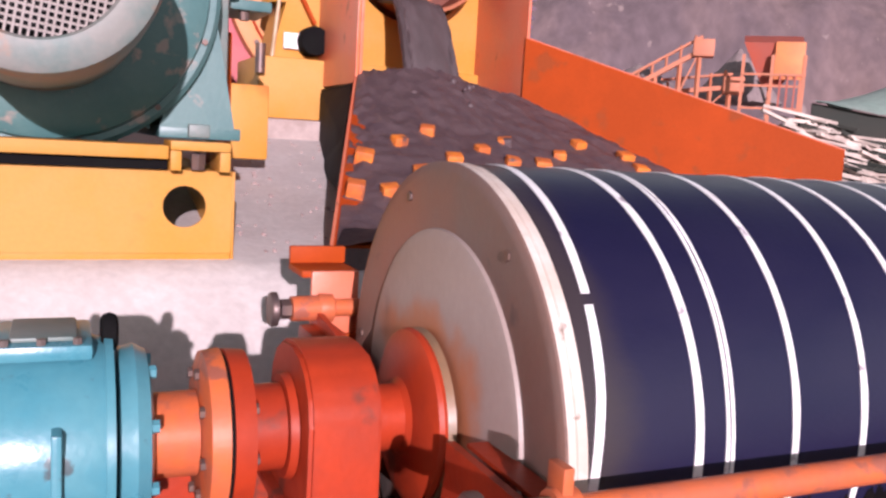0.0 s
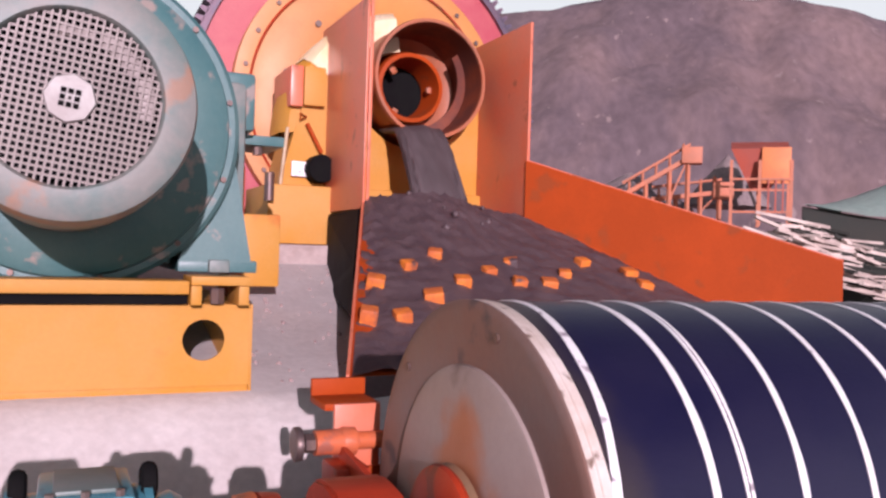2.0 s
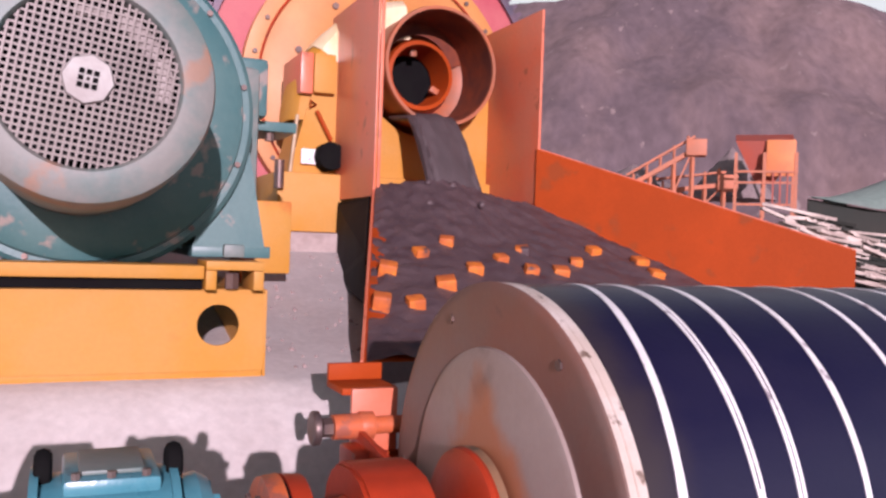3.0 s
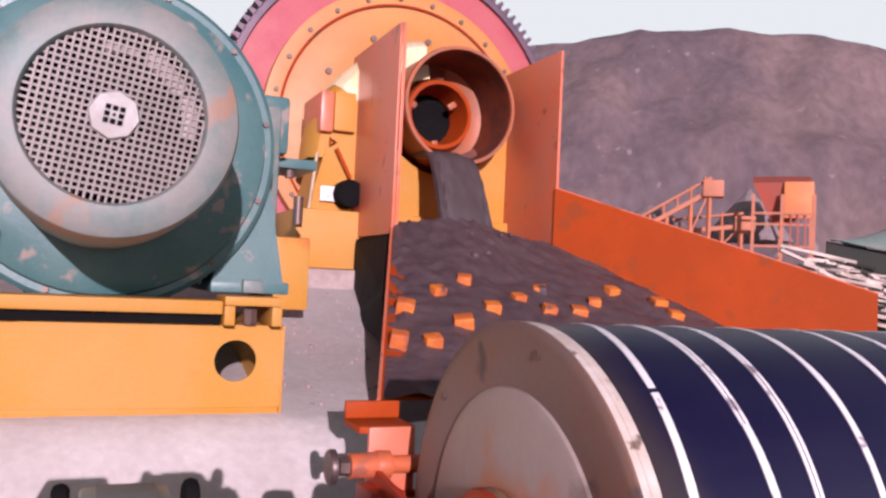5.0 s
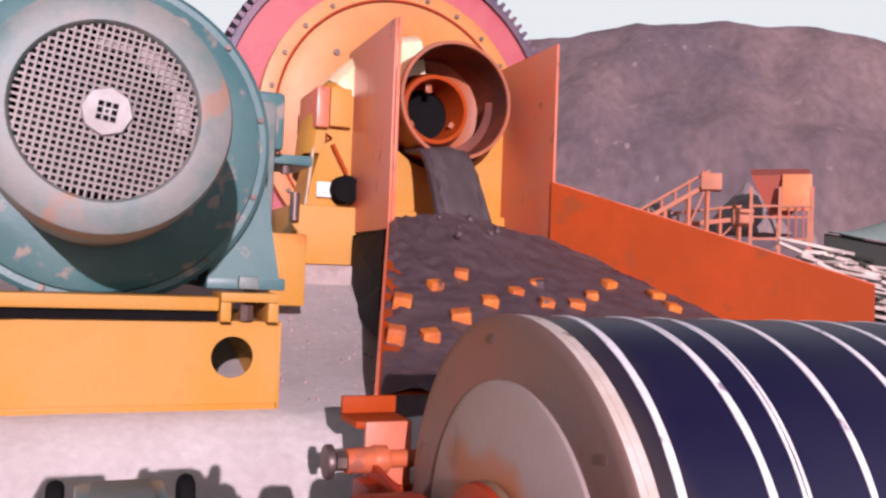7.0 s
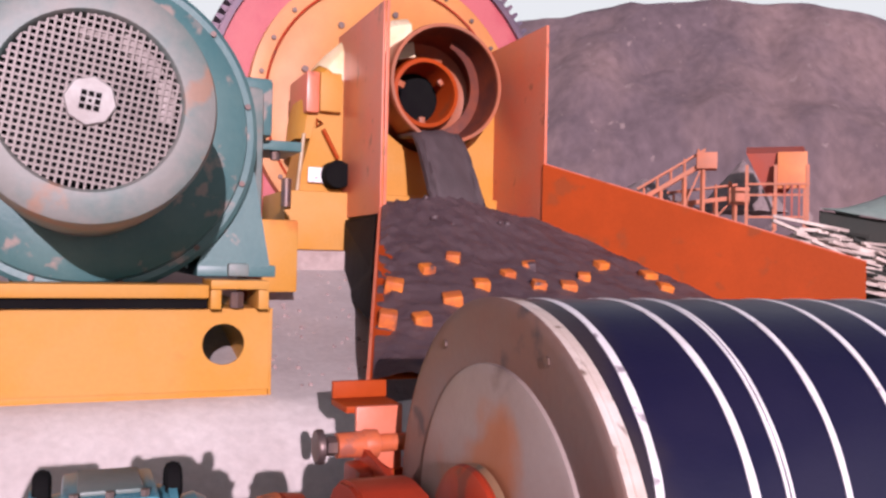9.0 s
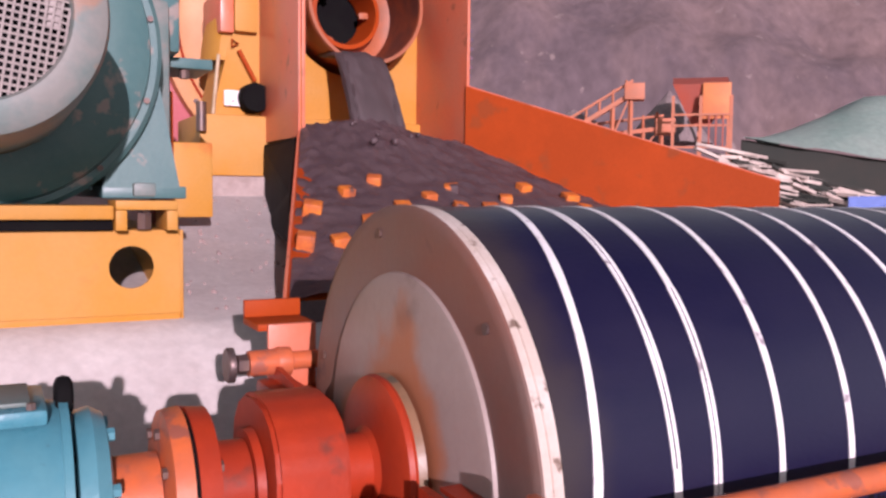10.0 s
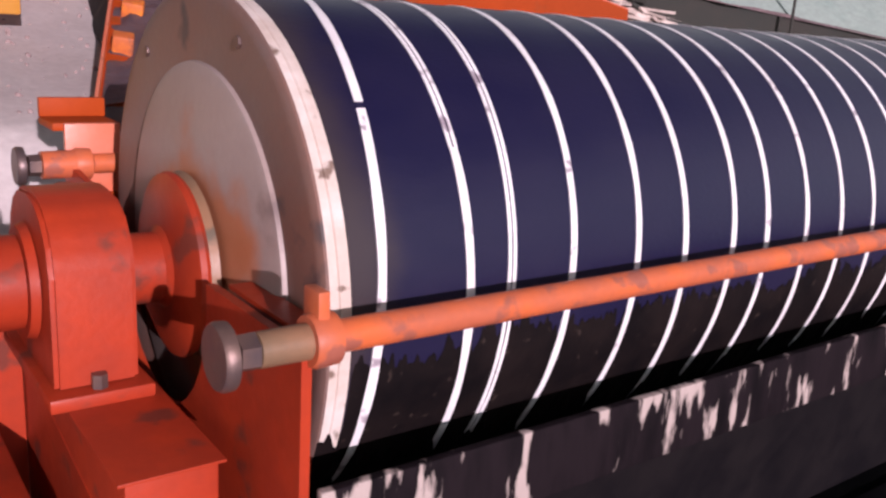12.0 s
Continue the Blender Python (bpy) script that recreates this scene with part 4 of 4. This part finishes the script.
def build_chute():
    c = thing("feed_chute", (0, 0, 0), "orange steel chute that spreads mill slurry across the drum", "chute")
    part("left_plate", boxed(1.466, 1.480, 4.58, 5.50, 1.90, 3.10, 0.003), PINK_ORANGE, c, "dusty pinkish-orange side plate")
    part("left_plate_edge", boxed(1.4815, 1.50, 4.565, 4.58, 1.93, 3.10, 0.002), PINK_ORANGE, c)
    part("right_plate", boxed(2.512, 2.528, 4.58, 5.50, 1.80, 3.09, 0.003), PINK_ORANGE, c, "orange side plate")
    bm = bmesh.new()
    pts = [(1.482, 1.90), (2.511, 1.90), (2.511, 2.72)] + [(MILL_X + 0.425 * math.cos(radians(a)), MILL_Z + 0.425 * math.sin(radians(a))) for a in range(0, -181, -12)] + [(1.482, 2.72)]
    slab(bm, [(x, 5.28, z) for x, z in pts], -0.014)
    part("back_plate", bm, YELLOW, c, "sunlit yellow-orange back plate")
    bm = bmesh.new()
    slab(bm, [(1.482, 4.6, 1.925), (2.511, 4.6, 1.865), (2.511, 5.28, 1.95), (1.482, 5.28, 2.0)], -0.012)
    part("box_floor", bm, ORANGE, c)
    bm = bmesh.new()
    n = 10
    g = [[bm.verts.new(tray(i / n, j / n)) for i in range(n + 1)] for j in range(n + 1)]
    h = [[bm.verts.new(tray(i / n, j / n, -0.015)) for i in range(n + 1)] for j in range(n + 1)]
    for j in range(n):
        for i in range(n):
            bm.faces.new((g[j][i], g[j][i + 1], g[j + 1][i + 1], g[j + 1][i]))
            bm.faces.new((h[j][i], h[j + 1][i], h[j + 1][i + 1], h[j][i + 1]))
    part("tray", bm, ORANGE, c, "sloping steel tray under the slurry")
    bm = bmesh.new()
    slab(bm, [TL + Vector((-0.012, 0, 0.015)), BL + Vector((-0.012, 0, 0.02)), BL + Vector((-0.012, 0, -0.03)), TL + Vector((-0.012, 0, -0.03))], 0.012)
    part("left_rim", bm, PINK_ORANGE, c, smooth=0)
    # added black sheet: paints the shade below the tray's left edge
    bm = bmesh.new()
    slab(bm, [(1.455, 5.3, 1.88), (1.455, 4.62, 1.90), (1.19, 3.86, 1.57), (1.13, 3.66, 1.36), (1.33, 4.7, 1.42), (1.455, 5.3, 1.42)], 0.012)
    part("shade_sheet", bm, TANK_DARK, c, "added black sheet for the shade under the chute", smooth=0)
    bm = bmesh.new()
    slab(bm, [(2.515, 4.595, 2.243), (3.84, 3.40, 1.685), (3.84, 3.40, 1.05), (2.515, 4.595, 1.80)], -0.014)
    bmesh.ops.triangulate(bm, faces=bm.faces)
    part("wing_wall", bm, ORANGE, c, smooth=0, label="long orange wall sloping down beside the drum")
    part("wing_cap", beam(bmesh.new(), (2.522, 4.600, 2.243), (3.846, 3.405, 1.685), 0.022, 0.012), PINK_ORANGE, c)
    bm = bmesh.new()
    slab(bm, [BL + Vector((0, -0.003, 0.012)), BR + Vector((0, -0.003, 0.012)), BR + Vector((0, -0.003, -0.18)), BL + Vector((0, -0.003, -0.10))], 0.01)
    part("front_apron", bm, SLURRY, c, "slurry-blackened front apron", smooth=0)
    for a, b in (((1.0, 3.2, 1.15), tray(0.04, 0.84, -0.02)), ((2.9, 3.6, 1.15), tray(0.75, 0.75, -0.02)), ((1.55, 4.5, 1.15), tray(0.06, 0.06, -0.02))):
        part("support_leg", beam(bmesh.new(), a, b, 0.06), RED_ORANGE, c)
    rnd = random.Random(8)
    for s, t in ((0.13, 0.49), (0.23, 0.4), (0.04, 0.59), (0.26, 0.57), (0.36, 0.5), (0.47, 0.43), (0.76, 0.39), (0.17, 0.66), (0.09, 0.77), (0.51, 0.56),
                 (0.88, 0.45), (0.61, 0.49), (0.42, 0.56), (0.84, 0.54), (0.025, 0.76)):
        p = tray(s, t)
        m = Matrix.Translation(p) @ Euler((radians(20), rnd.uniform(-0.15, 0.15), rnd.uniform(-0.5, 0.2))).to_matrix().to_4x4()
        k = rnd.uniform(0.034, 0.046)
        part("stud", boxed(-k, k, -k * 0.9, k * 0.9, -0.02, 0.066, 0.012, m), YELLOW_ORANGE, c, "worn orange block standing in the slurry")
    bm = bmesh.new()
    n = 90
    for j in range(n + 1):
        for i in range(n + 1):
            s, t = i / n, j / n
            mound = 0.07 * math.exp(-((s - 0.42) / 0.28) ** 2 - (t / 0.22) ** 2)
            thin = 1.0 - 0.75 * max(0.0, t - 0.55) / 0.45
            z = 0.018 * thin + mound + 0.016 * fbm(s * 2.6, t * 2.2, 5.0, 3.0) + 0.008 * fbm(s * 2.6, t * 2.2, 19.0, 5.0) + 0.02
            bare = max(0.0, 1.0 - s / (0.10 + 0.05 * fbm(t, 1.0, 6.0))) * min(1.0, max(0.0, (t - 0.12) / 0.2)) * min(1.0, max(0.0, (0.92 - t) / 0.12))
            z -= 0.052 * bare * (0.75 + 0.9 * fbm(s * 2.6, t * 2.2, 9.0, 8.0))
            edge = min(1.0, s / 0.03, (1 - s) / 0.03)
            bm.verts.new(tray(0.004 + 0.992 * s, 0.998 * t, z * (0.4 + 0.6 * edge)))
    bm.verts.ensure_lookup_table()
    for j in range(n):
        for i in range(n):
            a = j * (n + 1) + i
            bm.faces.new([bm.verts[k] for k in (a, a + 1, a + n + 2, a + n + 1)])
    bed = mesh_object("slurry_bed", bm, SLURRY, 80)
    tagged(bed, "dark wet lumpy ore slurry spreading over the tray", "slurry", kind="stuff")


def build_stream():
    """The falling slurry: a flat ragged sheet from the throat's lip down to the tray."""
    st = thing("slurry_stream", (1.98, 5.06, 2.44), "grey slurry pouring in a flat ragged sheet from the mill mouth", "slurry")

    def sheet(w_top, w_low, deep, seed, lean, z_end):
        bm = bmesh.new()
        rings = []
        n, m = 40, 28
        for i in range(n + 1):
            u = i / n
            k = max(0.0, (u - 0.18) / 0.82)
            y = 0.22 - 0.30 * min(1.0, u / 0.18) - 0.42 * k
            z = 0.02 - 0.03 * min(1.0, u / 0.18) + z_end * k ** 1.35
            w = w_top + (w_low - w_top) * k
            ring = []
            for j in range(m):
                a = 2 * math.pi * j / m
                c, d = math.cos(a), math.sin(a)
                rag = 1 + 0.16 * noise.noise(Vector((c * 1.5 + seed, d * 1.5, u * 5))) + 0.07 * noise.noise(Vector((c * 7 + seed, d * 7, u * 17)))
                fold = 0.016 * noise.noise(Vector((c * 5 + seed, 3.0, u * 2.5))) + 0.008 * noise.noise(Vector((c * 14, seed, u * 9)))
                x = lean * k - 0.02 + w * math.copysign(abs(c) ** 0.7, c) * rag
                out = deep * d * (1 + 0.4 * k) + fold
                ring.append(bm.verts.new((x, y - (out if u >= 0.18 else 0.0), z + (out if u < 0.18 else out * 0.3))))
            rings.append(ring)
        for p, q in zip(rings, rings[1:]):
            for j in range(m):
                k = (j + 1) % m
                bm.faces.new((p[j], p[k], q[k], q[j]))
        bm.faces.new(rings[0])
        bm.faces.new(rings[-1][::-1])
        return bm
    part("main_sheet", sheet(0.125, 0.14, 0.022, 1.0, 0.015, -0.60), STREAM, st, smooth=60)
    part("side_rope", sheet(0.035, 0.022, 0.016, 5.0, 0.02, -0.56), STREAM, st, smooth=60, at=Matrix.Translation((0.13, 0.008, -0.006)))
    part("side_rope", sheet(0.03, 0.018, 0.014, 9.0, -0.03, -0.57), STREAM, st, smooth=60, at=Matrix.Translation((-0.125, 0.006, -0.004)))
    clumps = []
    rnd = random.Random(21)
    for k in range(10):
        bm = bmesh.new()
        bmesh.ops.create_icosphere(bm, subdivisions=2, radius=rnd.uniform(0.010, 0.024))
        for v in bm.verts:
            v.co *= 1 + 0.35 * noise.noise(v.co * 40 + Vector((k, 0, 0)))
        ob = mesh_object("slurry_clump", bm, SLURRY, 60)
        tagged(ob, "small clump of dark slurry tumbling where the stream lands", "slurry clump", "splashing clumps")
        clumps.append((ob, rnd.uniform(0.2, 0.62), rnd.uniform(0.03, 0.2), rnd.random() * 6.28, rnd.uniform(1.0, 1.7)))
    return st, clumps


# ---------------------------------------------------------------- far yard
def build_hopper():
    h = thing("ore_hopper", (38.6, 40.1, 4.1), "orange and red steel ore hopper on a braced frame", "hopper")
    m = Matrix.Rotation(radians(-42), 4, "Z")
    bm = bmesh.new()
    slab(bm, [(-1.75, -1.2, 4.3), (1.55, -1.2, 4.3), (1.55, -1.2, 3.4), (0.5, -0.5, 1.9), (-0.6, -0.5, 1.9)], 2.4)
    bmesh.ops.transform(bm, matrix=m, verts=bm.verts)
    part("bin", bm, FAR_RED, h, "red tapered bin")
    part("front_panel", boxed(0.0, 1.62, -1.35, -1.21, 2.2, 4.35, 0.02, m), FAR_YELLOW, h, "bright yellow-orange panel")
    for x in (-1.7, -0.1, 1.65):
        for y in (-1.3, 1.1):
            part("leg", boxed(x - 0.09, x + 0.09, y - 0.09, y + 0.09, -0.3, 3.6, 0, m), FAR_ORANGE, h)
    for z in (0.45, 1.75, 2.4):
        part("rail", boxed(-1.8, 1.75, -1.45, -1.36, z, z + 0.12, 0, m), FAR_ORANGE, h)
    for x in (0.35, 0.75, 1.15):
        part("strut", boxed(x, x + 0.09, -1.47, -1.36, 0.5, 2.4, 0, m), FAR_RED, h)


def build_conveyor(at, label, span, rise):
    c = thing("conveyor", at, label, "conveyor", "conveyors by the hopper")
    side = Vector((0.785, -0.62, 0))
    a, b = -side * span, Vector((0, 0, rise))
    for o in (0, 0.5):
        off = Vector((0.62, 0.785, 0)) * o
        part("stringer", beam(bmesh.new(), a + off + Vector((0, 0, 0.5)), b + off, 0.26), FAR_ORANGE, c)
        part("handrail", beam(bmesh.new(), a + off + Vector((0, 0, 1.3)), b + off + Vector((0, 0, 0.8)), 0.12), FAR_ORANGE, c)
        for k in range(5):
            p = a.lerp(b, (k + 0.5) / 5) + off
            part("post", beam(bmesh.new(), p + Vector((0, 0, 0.3)), p + Vector((0, 0, 1.1)), 0.11), FAR_ORANGE, c)
        for k in (0.35, 0.7, 0.97):
            p = a.lerp(b, k) + off
            part("leg", beam(bmesh.new(), Vector((p.x, p.y, -0.8)), p + Vector((0, 0, 0.2)), 0.2), FAR_ORANGE, c)
        p, q = a.lerp(b, 0.62) + off, a.lerp(b, 0.97) + off
        part("brace", beam(bmesh.new(), Vector((p.x, p.y, -0.6)), q, 0.09), FAR_ORANGE, c)
    part("head_drum", boxed(-0.5, 0.7, -0.4, 0.9, rise - 0.4, rise + 0.6, 0.05, Matrix.Rotation(radians(-38), 4, "Z")), FAR_ORANGE, c, "head drum housing")


def build_far_yard():
    build_hopper()
    build_conveyor((34.7, 41.9, 5.0), "orange lattice conveyor rising beside the hopper", 4.0, 2.9)
    build_conveyor((37.2, 41.9, 4.9), "low orange conveyor running to the hopper foot", 4.2, 1.0)
    # ore heaps behind the conveyors
    for x, y, z, r, high, seed in ((41.4, 46.1, 5.9, 2.9, 3.6, 1.0), (35.9, 49.6, 5.6, 4.5, 2.6, 6.0)):
        bm = bmesh.new()
        rings = []
        for i in range(13):
            u = i / 12
            rings.append([bm.verts.new((x + r * (1 - u) * math.cos(a) * (1 + 0.14 * noise.noise(Vector((math.cos(a) * 2, math.sin(a) * 2, seed + u)))), y + r * (1 - u) * math.sin(a), z - 0.6 + high * u ** 0.9 + 0.12 * noise.noise(Vector((math.cos(a) * 5, math.sin(a) * 5, seed + 5 * u))))) for a in (2 * math.pi * k / 36 for k in range(36))])
        for p, q in zip(rings, rings[1:]):
            for k in range(36):
                bm.faces.new((p[k], p[(k + 1) % 36], q[(k + 1) % 36], q[k]))
        bmesh.ops.remove_doubles(bm, verts=bm.verts, dist=1e-4)
        tagged(mesh_object("ore_heap", bm, GRAVEL, 70), "grey heap of crushed ore behind the conveyors", "ore heap", kind="stuff")
    # covered heap
    bm = bmesh.new()
    ahead, side = Vector((0.79, 0.61, 0)), Vector((0.82, -0.57, 0))
    base = Vector((18.3, 17.5, 0))
    n = 40
    rows = []
    for j in range(16):
        v = j / 15
        row = []
        for i in range(n + 1):
            u = i / n * 17.0
            eave = 3.27 - 0.148 * u
            roof = 3.30 + min(1.0, u / 3.1) * 1.67 - 0.073 * max(0.0, u - 3.1)
            z = eave + (roof - eave) * math.sin(min(1, v * 1.2) * math.pi / 2)
            p = base + side * (u + 0.4 * v) + ahead * (v * 6.0)
            row.append(bm.verts.new((p.x, p.y, z + 0.10 * fbm(u, v * 8, 0.5, 3.0))))
        rows.append(row)
    for a, b in zip(rows, rows[1:]):
        for i in range(n):
            bm.faces.new((a[i], a[i + 1], b[i + 1], b[i]))
    shed = thing("covered_shed", (0, 0, 0), "long low dark shed under a grey-green sheet roof", "shed")
    part("roof_sheet", bm, NET, shed, "faded grey-green covering")
    # shade below the roof is put into this wall's colour
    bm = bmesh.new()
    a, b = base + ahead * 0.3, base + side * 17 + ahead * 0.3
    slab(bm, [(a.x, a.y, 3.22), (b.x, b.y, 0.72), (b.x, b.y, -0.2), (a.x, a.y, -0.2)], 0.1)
    part("wall", bm, NET_DARK, shed, "shed side with its shade painted dark")
    p = base + side * 5.3 - ahead * 0.2
    part("stove_pipe", rod(bmesh.new(), (p.x, p.y, 2.0), (p.x, p.y, 3.1), 0.04, 10), NET_DARK, shed)
    # timber pile
    rnd = random.Random(5)
    pile = thing("timber_pile", (0, 0, 0), "untidy heap of bleached timber and pipes", "timber pile")
    for k in range(170):
        u, v = rnd.random(), rnd.random() ** 0.8
        c = Vector((10.5, 10.25, 2.40)).lerp(Vector((12.1, 9.2, 1.74)), u) + Vector((-0.45 * v, -0.42 * v, -0.75 * v + rnd.uniform(-0.05, 0.05)))
        ang = rnd.gauss(-0.55, 0.35)
        d = Vector((math.cos(ang), math.sin(ang), rnd.gauss(-0.22, 0.10))) * rnd.uniform(0.25, 0.8)
        part("plank", beam(bmesh.new(), c - d, c + d, rnd.uniform(0.03, 0.08), rnd.uniform(0.03, 0.06)), TIMBER if rnd.random() < 0.75 else NET_DARK, pile)
    # added dark slab paints the shade between the planks
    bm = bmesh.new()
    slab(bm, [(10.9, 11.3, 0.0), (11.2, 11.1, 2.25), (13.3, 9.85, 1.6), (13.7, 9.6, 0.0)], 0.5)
    part("pile_core", bm, NET_DARK, pile, "core of the heap, shade painted dark")
    s = thing("blue_sheet", (11.55, 8.55, 0.03), "crumpled bright blue plastic sheet on a frame", "plastic sheet")
    bm = bmesh.new()
    slab(bm, [(-0.25, 0.12, 1.60), (0.35, -0.35, 1.62), (0.75, -0.6, 1.48), (0.7, -0.6, 0.0), (-0.3, 0.1, 0.0)], 0.05)
    part("sheet", bm, BLUE, s)


# ---------------------------------------------------------------- build
build_ground()
build_hill()
build_platform()
build_far_yard()
drum_thing = build_drum()
build_tank()
build_bearing()
build_drive()
build_mill_motor()
mill_thing = build_mill()
build_mill_bearing()
build_chute()
stream_thing, clump_list = build_stream()


def motions():
    steps = [round(0.3 * i, 1) for i in range(41)]
    walk(drum_thing, [(t, pose(DRUM_X0, AXIS_Y, AXIS_Z, -101.07 * t)) for t in steps])
    walk(mill_thing, [(t, pose(MILL_X, 5.0, MILL_Z, 0, 150 * t - 840 + 30)) for t in steps])
    sway = []
    for t in steps:
        w = 2 * math.pi * t / 1.2
        sway.append((t, pose(1.98 + 0.012 * math.sin(w), 5.06, 2.44, 1.2 * math.sin(w * 0.5 + 1), 3.5 * math.sin(w + 0.6), 2 * math.sin(w * 0.5))))
    walk(stream_thing, sway)
    for ob, s, t0, ph, rate in clump_list:
        rows = []
        for t in steps:
            w = 2 * math.pi * t / rate + ph
            p = tray(s + 0.05 * math.sin(w), t0 + 0.05 * math.cos(w * 0.5), 0.03 + 0.075 * abs(math.sin(w * 0.5)))
            rows.append((t, pose(p.x, p.y, p.z, 40 * math.sin(w), 30 * math.cos(w), 25 * math.sin(w * 0.7))))
        walk(ob, rows)


motions()
